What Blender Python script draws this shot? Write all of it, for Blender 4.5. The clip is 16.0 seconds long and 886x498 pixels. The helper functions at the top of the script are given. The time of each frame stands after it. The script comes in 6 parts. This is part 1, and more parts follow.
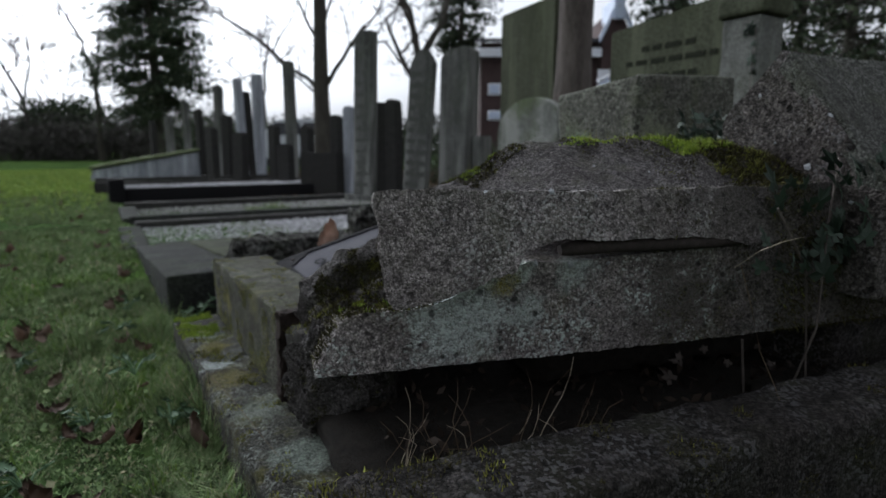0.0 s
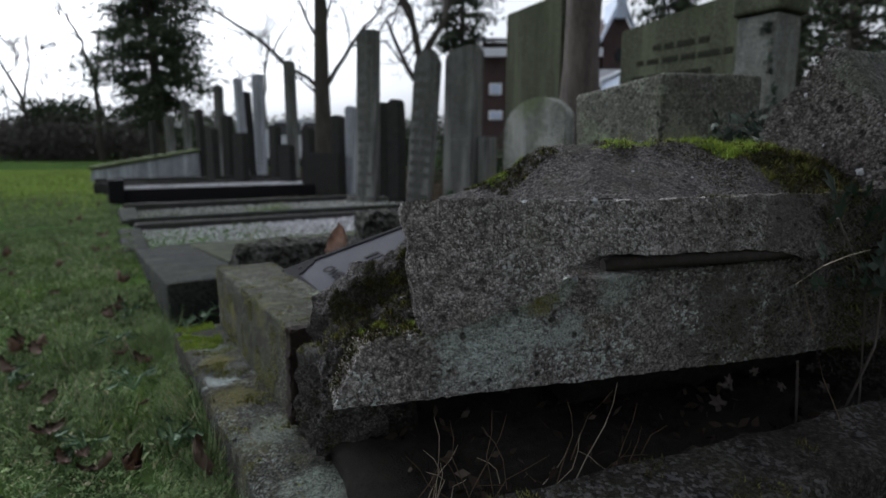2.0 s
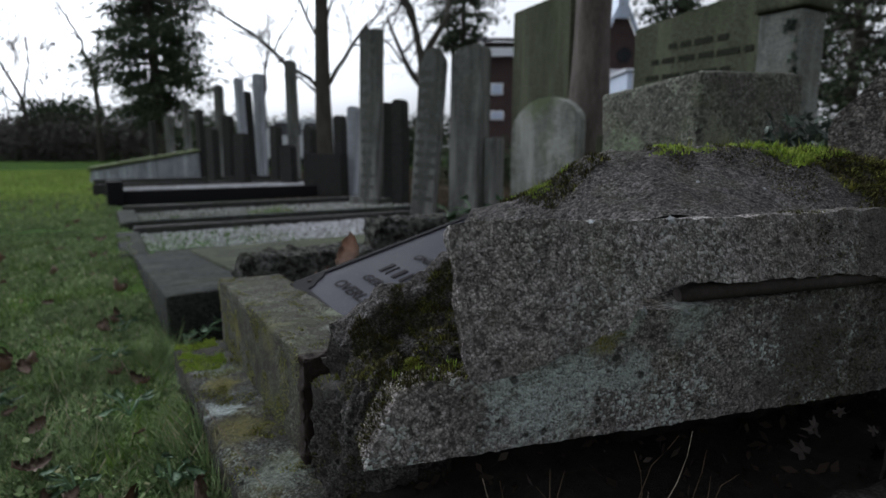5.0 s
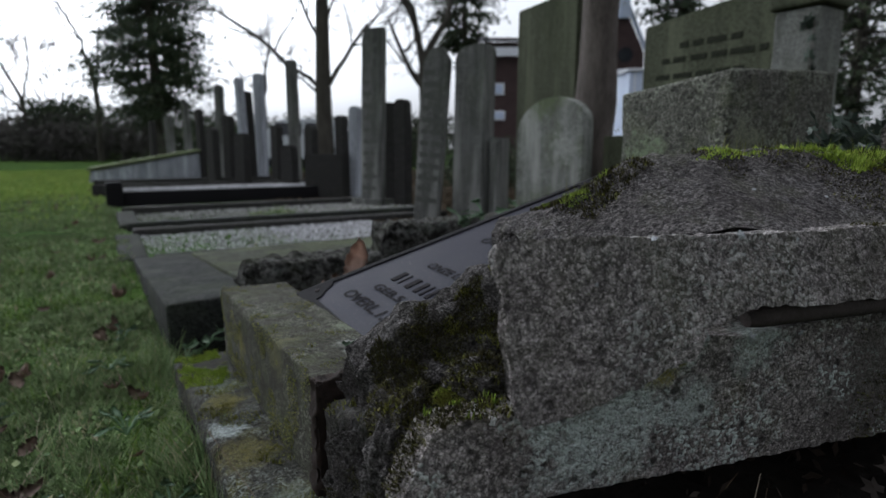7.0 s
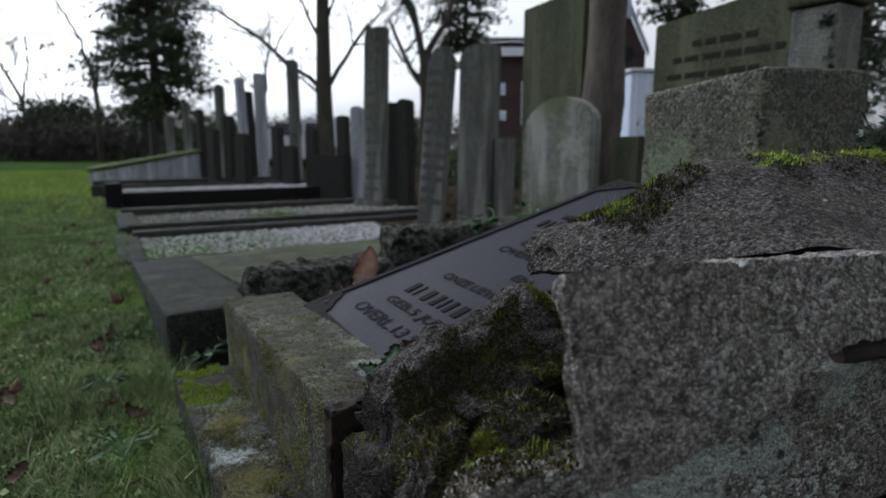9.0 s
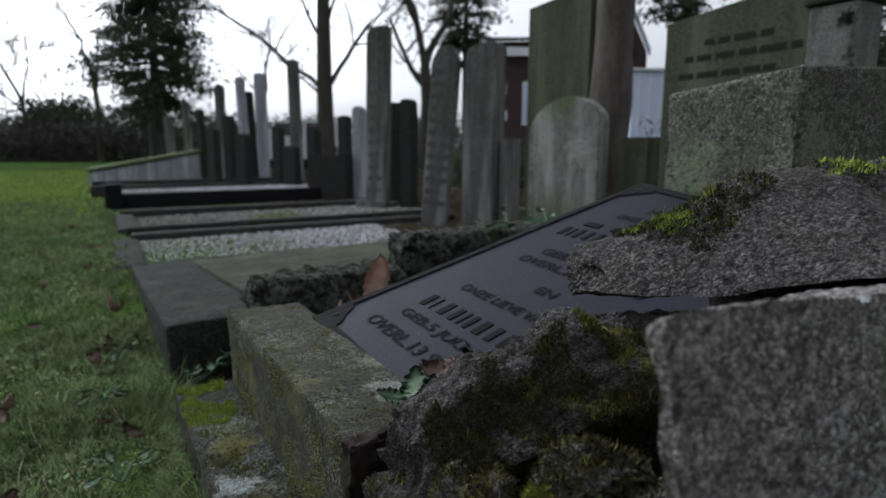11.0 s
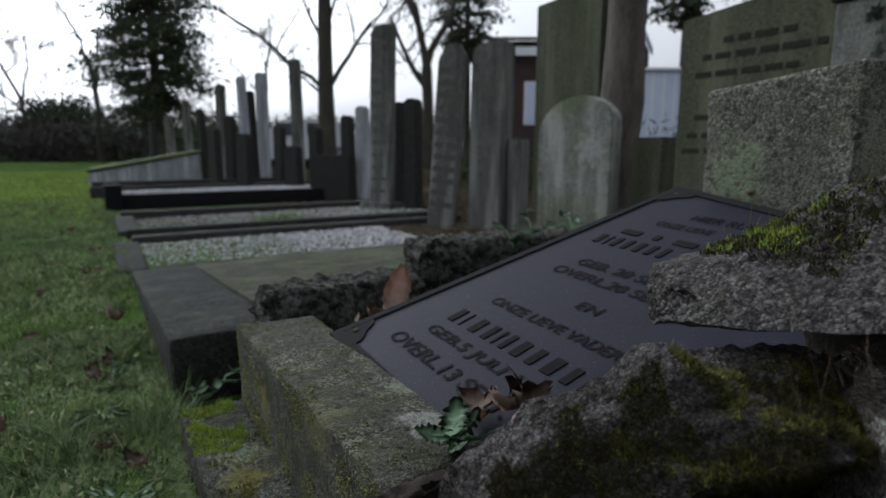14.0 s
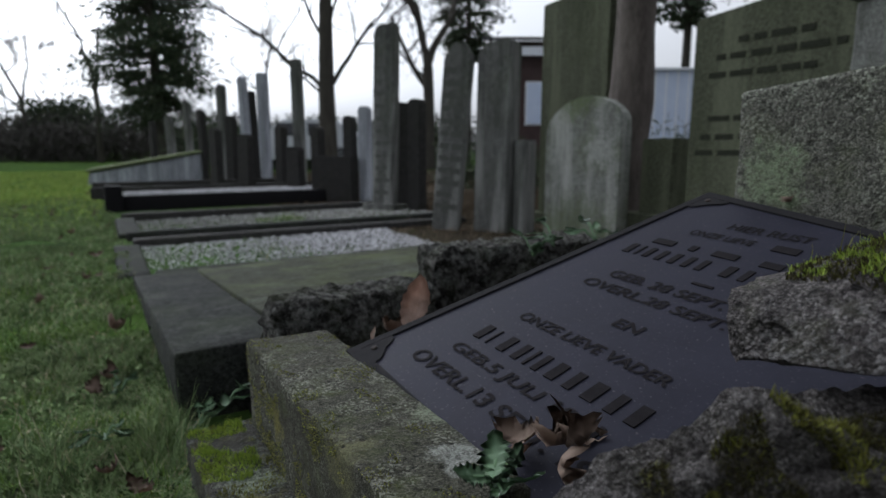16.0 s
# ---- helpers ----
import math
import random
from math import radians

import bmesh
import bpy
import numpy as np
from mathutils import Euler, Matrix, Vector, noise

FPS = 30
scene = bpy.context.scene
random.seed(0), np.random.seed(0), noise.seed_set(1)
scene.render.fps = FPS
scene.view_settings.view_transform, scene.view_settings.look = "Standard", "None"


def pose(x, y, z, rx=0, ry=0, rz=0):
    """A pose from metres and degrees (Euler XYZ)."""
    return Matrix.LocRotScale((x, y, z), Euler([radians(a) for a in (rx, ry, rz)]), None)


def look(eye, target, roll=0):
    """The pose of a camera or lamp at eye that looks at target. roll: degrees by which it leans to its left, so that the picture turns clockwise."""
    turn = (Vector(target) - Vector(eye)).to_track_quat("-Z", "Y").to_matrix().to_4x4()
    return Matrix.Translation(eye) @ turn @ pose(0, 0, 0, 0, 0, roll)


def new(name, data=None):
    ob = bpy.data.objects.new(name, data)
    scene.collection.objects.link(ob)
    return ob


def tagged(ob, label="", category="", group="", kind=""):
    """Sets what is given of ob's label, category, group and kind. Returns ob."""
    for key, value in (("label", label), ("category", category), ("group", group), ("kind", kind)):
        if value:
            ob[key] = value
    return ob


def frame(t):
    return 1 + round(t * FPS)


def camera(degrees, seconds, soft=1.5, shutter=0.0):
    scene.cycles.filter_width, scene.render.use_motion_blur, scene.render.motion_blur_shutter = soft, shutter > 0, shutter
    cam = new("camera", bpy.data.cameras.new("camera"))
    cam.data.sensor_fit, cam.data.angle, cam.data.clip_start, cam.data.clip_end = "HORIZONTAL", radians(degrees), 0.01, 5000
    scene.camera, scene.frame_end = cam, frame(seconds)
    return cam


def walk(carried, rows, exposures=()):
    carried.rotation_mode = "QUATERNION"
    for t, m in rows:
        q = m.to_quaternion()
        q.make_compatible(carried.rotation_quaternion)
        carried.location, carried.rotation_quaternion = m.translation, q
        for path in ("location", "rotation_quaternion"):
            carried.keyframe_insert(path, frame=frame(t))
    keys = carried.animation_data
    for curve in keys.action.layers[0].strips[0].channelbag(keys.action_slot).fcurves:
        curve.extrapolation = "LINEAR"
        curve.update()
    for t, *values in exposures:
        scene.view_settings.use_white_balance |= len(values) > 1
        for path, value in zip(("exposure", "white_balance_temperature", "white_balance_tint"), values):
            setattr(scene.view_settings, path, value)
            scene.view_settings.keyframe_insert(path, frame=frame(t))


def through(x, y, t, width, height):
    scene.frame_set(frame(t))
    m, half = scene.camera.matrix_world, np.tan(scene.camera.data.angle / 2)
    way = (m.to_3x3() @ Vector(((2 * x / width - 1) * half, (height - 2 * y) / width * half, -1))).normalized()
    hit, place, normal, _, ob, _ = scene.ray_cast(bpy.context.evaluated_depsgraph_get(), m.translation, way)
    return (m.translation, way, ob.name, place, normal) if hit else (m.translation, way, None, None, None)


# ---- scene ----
cam = camera(75.09, 16.0)
# the slider's way: seconds, x, y, z; the camera never turns on it
PATH = [
    (0.0, 0.0000, 0.0000, 0.4300),
    (0.5, 0.0003, 0.0180, 0.4304),
    (1.0, 0.0013, 0.0355, 0.4315),
    (1.5, 0.0029, 0.0526, 0.4330),
    (2.0, 0.0047, 0.0693, 0.4346),
    (2.5, 0.0067, 0.0858, 0.4362),
    (3.0, 0.0087, 0.1020, 0.4377),
    (3.5, 0.0106, 0.1181, 0.4390),
    (4.0, 0.0125, 0.1341, 0.4402),
    (4.5, 0.0142, 0.1500, 0.4412),
    (5.0, 0.0159, 0.1661, 0.4421),
    (5.5, 0.0175, 0.1822, 0.4430),
    (6.0, 0.0191, 0.1984, 0.4439),
    (6.5, 0.0207, 0.2147, 0.4449),
    (7.0, 0.0223, 0.2312, 0.4459),
    (7.5, 0.0239, 0.2477, 0.4471),
    (8.0, 0.0255, 0.2643, 0.4483),
    (8.5, 0.0271, 0.2810, 0.4496),
    (9.0, 0.0287, 0.2976, 0.4510),
    (9.5, 0.0303, 0.3141, 0.4524),
    (10.0, 0.0318, 0.3304, 0.4538),
    (10.5, 0.0332, 0.3465, 0.4550),
    (11.0, 0.0345, 0.3623, 0.4561),
    (11.5, 0.0355, 0.3777, 0.4569),
    (12.0, 0.0363, 0.3929, 0.4575),
    (12.5, 0.0368, 0.4077, 0.4579),
    (13.0, 0.0370, 0.4222, 0.4580),
    (13.5, 0.0370, 0.4366, 0.4580),
    (14.0, 0.0367, 0.4510, 0.4581),
    (14.5, 0.0362, 0.4657, 0.4584),
    (15.0, 0.0357, 0.4810, 0.4593),
    (15.5, 0.0355, 0.4974, 0.4614),
    (16.0, 0.0356, 0.5154, 0.4651),
]
walk(cam, [(t, pose(x, y, z, 80.210, 0, -30.348)) for t, x, y, z in PATH], [(0.0, 0.0, 5900.0, 10.0), (16.0, 0.0, 5900.0, 10.0)])
cam.data.dof.use_dof = True
cam.data.dof.focus_distance = 0.52
cam.data.dof.aperture_fstop = 6.6

# ---- sky and sun ----
world = bpy.data.worlds.new("world")
scene.world = world
world.use_nodes = True
wn = world.node_tree
wn.nodes.clear()
sky = wn.nodes.new("ShaderNodeTexSky")
sky.sky_type = 'NISHITA'
sky.sun_disc = False
SUN_AZ, SUN_EL = 14.0, 36.0
sky.sun_elevation = radians(SUN_EL)
sky.sun_rotation = -radians(SUN_AZ)
sky.dust_density = 8.0
sky.air_density = 1.0
hs = wn.nodes.new("ShaderNodeHueSaturation")
hs.inputs["Saturation"].default_value = 0.06
bg = wn.nodes.new("ShaderNodeBackground")
bg.inputs["Strength"].default_value = 0.268
wo = wn.nodes.new("ShaderNodeOutputWorld")
wn.links.new(sky.outputs[0], hs.inputs["Color"])
veil = wn.nodes.new("ShaderNodeMix")  # an even veil of cloud over the sky
veil.data_type = 'RGBA'
veil.inputs[0].default_value = 0.45
veil.inputs[7].default_value = (2.75, 2.72, 2.72, 1)
wn.links.new(hs.outputs[0], veil.inputs[6])
wn.links.new(veil.outputs[2], bg.inputs["Color"])
wn.links.new(bg.outputs[0], wo.inputs["Surface"])

sun_data = bpy.data.lights.new("sun", 'SUN')
sun_data.energy = 0.35
sun_data.angle = radians(40)
sun_data.color = (1.0, 0.97, 0.93)
sun = new("sun", sun_data)
_a, _e = radians(SUN_AZ), radians(SUN_EL)
sun_dir = Vector((math.sin(_a) * math.cos(_e), math.cos(_a) * math.cos(_e), math.sin(_e)))
sun.matrix_world = look(sun_dir * 60, (0, 0, 0))
scene.view_settings.exposure = 0.0


# ---- materials ----
class Nodes:
    """A small builder for node materials."""

    def __init__(self, name):
        self.mat = bpy.data.materials.new(name)
        self.mat.use_nodes = True
        self.nt = self.mat.node_tree
        self.bsdf = self.nt.nodes["Principled BSDF"]
        self.co = self.nt.nodes.new("ShaderNodeTexCoord").outputs["Object"]

    def add(self, kind):
        return self.nt.nodes.new(kind)

    def link(self, a, b):
        self.nt.links.new(a, b)

    def noise(self, scale, detail=6, rough=0.6, stretch=None):
        n = self.add("ShaderNodeTexNoise")
        n.inputs["Scale"].default_value = scale
        n.inputs["Detail"].default_value = detail
        n.inputs["Roughness"].default_value = rough
        if stretch:
            m = self.add("ShaderNodeMapping")
            m.inputs["Scale"].default_value = stretch
            self.link(self.co, m.inputs["Vector"])
            self.link(m.outputs[0], n.inputs["Vector"])
        else:
            self.link(self.co, n.inputs["Vector"])
        return n.outputs["Fac"]

    def voronoi(self, scale, feature='F1'):
        n = self.add("ShaderNodeTexVoronoi")
        n.feature = feature
        n.inputs["Scale"].default_value = scale
        self.link(self.co, n.inputs["Vector"])
        return n

    def ramp(self, fac, lo, hi, a=0.0, b=1.0):
        n = self.add("ShaderNodeMapRange")
        n.clamp = True
        self.link(fac, n.inputs["Value"])
        for k, v in zip(("From Min", "From Max", "To Min", "To Max"), (lo, hi, a, b)):
            n.inputs[k].default_value = v
        return n.outputs[0]

    def math(self, op, a, b):
        n = self.add("ShaderNodeMath")
        n.operation = op
        for i, v in enumerate((a, b)):
            if isinstance(v, (int, float)):
                n.inputs[i].default_value = v
            else:
                self.link(v, n.inputs[i])
        return n.outputs[0]

    def mix(self, fac, a, b):
        n = self.add("ShaderNodeMix")
        n.data_type = 'RGBA'
        if isinstance(fac, (int, float)):
            n.inputs[0].default_value = fac
        else:
            self.link(fac, n.inputs[0])
        for sock, v in ((n.inputs[6], a), (n.inputs[7], b)):
            if isinstance(v, tuple):
                sock.default_value = (*v, 1)
            else:
                self.link(v, sock)
        return n.outputs[2]

    def bump(self, height, strength, dist):
        n = self.add("ShaderNodeBump")
        n.inputs["Strength"].default_value = strength
        n.inputs["Distance"].default_value = dist
        self.link(height, n.inputs["Height"])
        self.link(n.outputs[0], self.bsdf.inputs["Normal"])

    def done(self, color, rough=0.9, spec=0.3):
        if isinstance(color, tuple):
            self.bsdf.inputs["Base Color"].default_value = (*color, 1)
        else:
            self.link(color, self.bsdf.inputs["Base Color"])
        if isinstance(rough, (int, float)):
            self.bsdf.inputs["Roughness"].default_value = rough
        else:
            self.link(rough, self.bsdf.inputs["Roughness"])
        self.bsdf.inputs["Specular IOR Level"].default_value = spec
        return self.mat


DAMP = 0.66  # damp stone is darker than dry


def mat_concrete(name, dark, light, grit=170.0, speck=0.5, green=0.3, lichen=0.0, stain=7.0, bump=0.6, depth=0.004,
                 moss=(0.07, 0.085, 0.03), pale=(0.42, 0.46, 0.42), blot=0.7, patches=(), streak=0.0):
    """Weathered concrete or stone: blot is how strong the dark blotches are; grit of that many grains a metre, dirt, algae and lichen patches."""
    m = Nodes(name)
    dark, light, moss, pale = (tuple(c * DAMP for c in v) for v in (dark, light, moss, pale))
    grains = m.voronoi(grit * 1.6)
    sep = m.add("ShaderNodeSeparateColor")
    m.link(grains.outputs["Color"], sep.inputs[0])
    fine = m.noise(grit * 1.2, 5, 0.85)
    big = m.noise(stain, 7, 0.65)
    mid = m.noise(stain * 6, 7, 0.75)
    tone = m.math('ADD', m.math('MULTIPLY', sep.outputs[0], speck), m.math('MULTIPLY', m.ramp(fine, 0.3, 0.7), 1 - speck))
    col = m.mix(m.ramp(tone, 0.32, 0.75), dark, light)
    col = m.mix(m.ramp(m.noise(grit * 1.1, 3, 0.6), 0.52, 0.60, 0.0, 0.75 * min(1.0, blot + 0.2)), col, tuple(c * 0.28 for c in dark))
    half = tuple(c * 0.5 for c in dark)
    col = m.mix(m.ramp(mid, 0.46, 0.66, 0.0, blot), col, half)
    if green:
        col = m.mix(m.ramp(big, 0.45, 0.68, 0.0, green), col, moss)
    if streak:
        run = m.noise(9.0, 5, 0.6, (1.0, 1.0, 0.10))
        col = m.mix(m.ramp(run, 0.50, 0.64, 0.0, streak), col, tuple(min(1.0, c * 1.5) for c in light))
        col = m.mix(m.ramp(run, 0.47, 0.34, 0.0, streak), col, tuple(c * 0.6 for c in dark))
    if lichen:
        patch = m.math('MULTIPLY', m.ramp(m.noise(stain * 1.4, 5, 0.75, (1.0, 1.3, 1.7)), 0.52, 0.62), m.ramp(fine, 0.35, 0.55))
        col = m.mix(m.math('MULTIPLY', patch, lichen), col, pale)
    for centre, reach, hue in patches:
        far = m.add("ShaderNodeVectorMath")
        far.operation = 'DISTANCE'
        m.link(m.co, far.inputs[0])
        far.inputs[1].default_value = centre
        edge = m.math('ADD', far.outputs["Value"], m.math('MULTIPLY', m.ramp(mid, 0.3, 0.7, -0.5, 0.5), reach))
        col = m.mix(m.math('MULTIPLY', m.ramp(edge, reach, reach * 0.6), m.ramp(tone, 0.3, 0.65, 0.1, 0.85)), col, hue)
    pits = m.math('ADD', m.math('MULTIPLY', sep.outputs[0], 0.3), m.math('ADD', fine, mid))
    m.bump(pits, bump, depth)
    return m.done(col, m.ramp(mid, 0.3, 0.7, 0.85, 1.0), 0.05)


def mat_aggregate(name, dark, light, grain=300.0, algae=0.3, lichen=0.2, holes=0.5, hue=(0.10, 0.11, 0.05), pale=(0.55, 0.58, 0.56), patches=(), bump=0.9, depth=0.003, stain=6.0):
    """Washed concrete: pale and dark grains set in recessed mortar, with pits, algae and specks of lichen."""
    m = Nodes(name)
    bend = m.add("ShaderNodeTexNoise")
    bend.inputs["Scale"].default_value = grain * 0.45
    m.link(m.co, bend.inputs["Vector"])
    shift = m.add("ShaderNodeVectorMath")
    shift.operation = 'MULTIPLY_ADD'
    m.link(bend.outputs["Color"], shift.inputs[0])
    shift.inputs[1].default_value = (1.6 / grain,) * 3
    m.link(m.co, shift.inputs[2])
    plain, m.co = m.co, shift.outputs[0]

    def cells(scale):
        v = m.voronoi(scale)
        sep = m.add("ShaderNodeSeparateColor")
        m.link(v.outputs["Color"], sep.inputs[0])
        return sep.outputs, v.outputs["Distance"]

    (r1, r1b, _), d1 = cells(grain)
    (r2, _, _), d2 = cells(grain * 2.4)
    (h1, _, _), hd = cells(grain * 0.22)
    m.co = plain
    fine, mid, big = m.noise(grain * 3.0, 4, 0.8), m.noise(stain * 6, 7, 0.75), m.noise(stain, 6, 0.65)
    lumps = m.ramp(m.noise(grain * 0.22, 8, 0.85), 0.3, 0.7)
    tone = m.math('ADD', m.math('MULTIPLY', m.math('POWER', r1, 1.6), 0.24), m.math('MULTIPLY', r2, 0.2))
    tone = m.math('ADD', tone, m.math('ADD', m.math('MULTIPLY', m.ramp(fine, 0.3, 0.7), 0.26), m.math('MULTIPLY', lumps, 0.32)))
    col = m.mix(m.ramp(tone, 0.30, 0.72), dark, light)
    pores = m.ramp(m.noise(grain * 0.55, 4, 0.7), 0.52, 0.62, 0.0, 0.8)
    col = m.mix(pores, col, tuple(c * 0.32 for c in dark))
    gaps = m.math('MULTIPLY', m.ramp(d1, 0.30, 0.70), m.ramp(r1b, 0.1, 0.8, 0.1, 0.85))
    col = m.mix(gaps, col, tuple(c * 0.38 for c in dark))
    col = m.mix(m.ramp(mid, 0.42, 0.68, 0.0, 0.6), col, tuple(c * 0.55 for c in dark))
    col = m.mix(m.ramp(m.noise(stain * 2.3, 5, 0.7), 0.5, 0.7, 0.0, algae), col, hue)
    col = m.mix(m.ramp(big, 0.5, 0.7, 0.0, 0.35), col, tuple(c * k for c, k in zip(dark, (0.95, 0.8, 0.9))))
    specks = m.math('MULTIPLY', m.ramp(m.noise(stain * 1.7, 6, 0.75), 0.47, 0.63), m.ramp(r1, 0.62, 0.72))
    col = m.mix(m.math('MULTIPLY', specks, lichen), col, pale)
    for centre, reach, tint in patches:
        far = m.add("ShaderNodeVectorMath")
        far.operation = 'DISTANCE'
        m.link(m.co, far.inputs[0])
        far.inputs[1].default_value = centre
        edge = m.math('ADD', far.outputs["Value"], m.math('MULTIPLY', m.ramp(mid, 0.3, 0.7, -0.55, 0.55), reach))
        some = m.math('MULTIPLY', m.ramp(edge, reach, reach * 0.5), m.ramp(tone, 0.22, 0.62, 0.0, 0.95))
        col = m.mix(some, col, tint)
    pit = m.math('MULTIPLY', m.ramp(h1, 0.80, 0.84), m.ramp(hd, 0.34, 0.20))
    col = m.mix(m.math('MULTIPLY', pit, holes), col, tuple(c * 0.2 for c in dark))
    height = m.math('SUBTRACT', m.math('ADD', m.math('MULTIPLY', m.ramp(d1, 0.65, 0.1), 0.6), m.math('SUBTRACT', m.math('ADD', m.math('MULTIPLY', fine, 0.35), m.math('MULTIPLY', mid, 0.8)), pit)), m.math('MULTIPLY', pores, 0.5))
    m.bump(height, bump, depth)
    return m.done(col, m.ramp(mid, 0.3, 0.7, 0.8, 1.0), 0.12)


def mat_island(name, a, b, c, rough=0.8, spec=0.2, through=0.0, patch=None):
    """Leaves and blades: a hue for each island between a and b, some of hue c."""
    m = Nodes(name)
    r = m.add("ShaderNodeNewGeometry").outputs["Random Per Island"]
    col = m.mix(m.ramp(r, 0.0, 0.75), a, b)
    col = m.mix(m.ramp(r, 0.82, 0.9), col, c)
    col = m.mix(m.ramp(m.noise(9, 4), 0.4, 0.65, 0.0, 0.5), col, tuple(v * 0.55 for v in b))
    if patch:
        col = m.mix(m.ramp(m.noise(3.3, 6, 0.7), 0.45, 0.62, 0.0, 0.75), col, patch)
        col = m.mix(m.ramp(m.noise(26, 4, 0.6), 0.5, 0.66, 0.0, 0.7), col, tuple(v * 0.45 for v in a))
    if through:
        m.bsdf.inputs["Transmission Weight"].default_value = 0.0
        m.bsdf.inputs["Subsurface Weight"].default_value = through
        m.bsdf.inputs["Subsurface Radius"].default_value = (0.004, 0.006, 0.002)
    return m.done(col, rough, spec)


def mat_plain(name, a, b, scale=20.0, rough=0.7, spec=0.3, metal=0.0, bump=0.3, depth=0.002, stretch=None):
    m = Nodes(name)
    n1, n2 = m.noise(scale, 6, 0.65, stretch), m.noise(scale * 7, 5, 0.6, stretch)
    f = m.math('ADD', m.math('MULTIPLY', n1, 0.65), m.math('MULTIPLY', n2, 0.35))
    m.bump(f, bump, depth)
    m.bsdf.inputs["Metallic"].default_value = metal
    return m.done(m.mix(m.ramp(f, 0.33, 0.67), a, b), rough, spec)


# GRIT, GRIT_PALE, GRIT_CAP: the patch near x 0.95 paints shade over the far end
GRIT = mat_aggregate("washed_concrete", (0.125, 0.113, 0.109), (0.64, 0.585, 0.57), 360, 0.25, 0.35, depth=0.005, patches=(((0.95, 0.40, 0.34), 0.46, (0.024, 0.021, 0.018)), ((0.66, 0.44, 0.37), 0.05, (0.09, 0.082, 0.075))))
GRIT_PALE = mat_aggregate("lichened_concrete", (0.125, 0.112, 0.107), (0.62, 0.565, 0.545), 340, 0.35, 0.8, 0.8, (0.12, 0.115, 0.04), (0.60, 0.68, 0.65),
                          patches=(((0.32, 0.512, 0.255), 0.07, (0.50, 0.55, 0.53)), ((0.40, 0.497, 0.25), 0.03, (0.40, 0.44, 0.42)), ((0.385, 0.497, 0.300), 0.026, (0.40, 0.45, 0.41)),
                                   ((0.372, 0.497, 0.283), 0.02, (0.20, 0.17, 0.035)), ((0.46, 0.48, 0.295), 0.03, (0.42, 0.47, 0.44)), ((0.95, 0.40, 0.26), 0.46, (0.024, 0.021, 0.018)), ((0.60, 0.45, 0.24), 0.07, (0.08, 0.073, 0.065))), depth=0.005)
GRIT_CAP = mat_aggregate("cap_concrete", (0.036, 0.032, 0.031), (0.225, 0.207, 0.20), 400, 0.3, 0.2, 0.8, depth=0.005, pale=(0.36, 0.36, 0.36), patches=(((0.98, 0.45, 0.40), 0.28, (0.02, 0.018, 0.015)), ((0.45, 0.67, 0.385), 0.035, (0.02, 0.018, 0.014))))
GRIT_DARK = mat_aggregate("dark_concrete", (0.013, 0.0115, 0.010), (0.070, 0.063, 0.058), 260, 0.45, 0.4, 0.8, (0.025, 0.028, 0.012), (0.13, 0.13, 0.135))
GRIT_ROOF = mat_aggregate("rough_concrete", (0.036, 0.032, 0.029), (0.19, 0.172, 0.16), 230, 0.3, 0.45, 0.8, (0.03, 0.033, 0.015), (0.20, 0.20, 0.21))
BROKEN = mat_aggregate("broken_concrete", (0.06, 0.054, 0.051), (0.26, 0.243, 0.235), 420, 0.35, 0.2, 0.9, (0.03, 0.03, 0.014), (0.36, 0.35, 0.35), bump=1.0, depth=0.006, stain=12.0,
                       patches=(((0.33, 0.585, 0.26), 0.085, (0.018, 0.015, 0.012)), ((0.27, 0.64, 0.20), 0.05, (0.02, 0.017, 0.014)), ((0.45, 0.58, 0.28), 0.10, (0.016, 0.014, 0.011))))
PITTED = mat_concrete("pitted_concrete", (0.03, 0.028, 0.026), (0.23, 0.225, 0.21), 60, 0.35, 0.3, 0.2, 14, 1.0, 0.012)
KERB = mat_aggregate("mossy_kerb", (0.030, 0.030, 0.021), (0.118, 0.116, 0.088), 430, 0.7, 0.45, 0.9, (0.045, 0.055, 0.018), (0.30, 0.31, 0.26), bump=0.8, depth=0.002, stain=8.0,
                     patches=(((0.30, 0.93, 0.19), 0.035, (0.22, 0.23, 0.21)), ((0.32, 1.02, 0.19), 0.03, (0.15, 0.17, 0.12)), ((0.20, 1.22, 0.12), 0.03, (0.15, 0.14, 0.03)), ((0.205, 1.0, 0.17), 0.04, (0.10, 0.10, 0.05))))
LEDGE = mat_aggregate("lichened_ledge", (0.024, 0.024, 0.019), (0.11, 0.108, 0.09), 380, 0.85, 0.5, 0.7, (0.08, 0.078, 0.02), (0.26, 0.29, 0.27), bump=0.9, depth=0.003, stain=7.0,
                      patches=(((0.143, 1.05, 0.055), 0.034, (0.33, 0.37, 0.36)), ((0.165, 1.21, 0.055), 0.04, (0.22, 0.25, 0.18)), ((0.15, 0.97, 0.055), 0.05, (0.10, 0.09, 0.025)), ((0.16, 1.15, 0.055), 0.035, (0.13, 0.12, 0.03)),
                               ((0.17, 0.82, 0.055), 0.05, (0.15, 0.17, 0.14)), ((0.19, 0.66, 0.055), 0.05, (0.17, 0.20, 0.17))))
FLAT = mat_concrete("dark_flagstone", (0.026, 0.027, 0.026), (0.06, 0.063, 0.058), 120, 0.2, 0.5, 0.06, 4, 0.4, 0.003, (0.05, 0.062, 0.035))
OLIVE = mat_concrete("olive_flagstone", (0.045, 0.05, 0.035), (0.085, 0.09, 0.066), 120, 0.2, 0.6, 0.1, 4, 0.4, 0.003, (0.12, 0.14, 0.06))
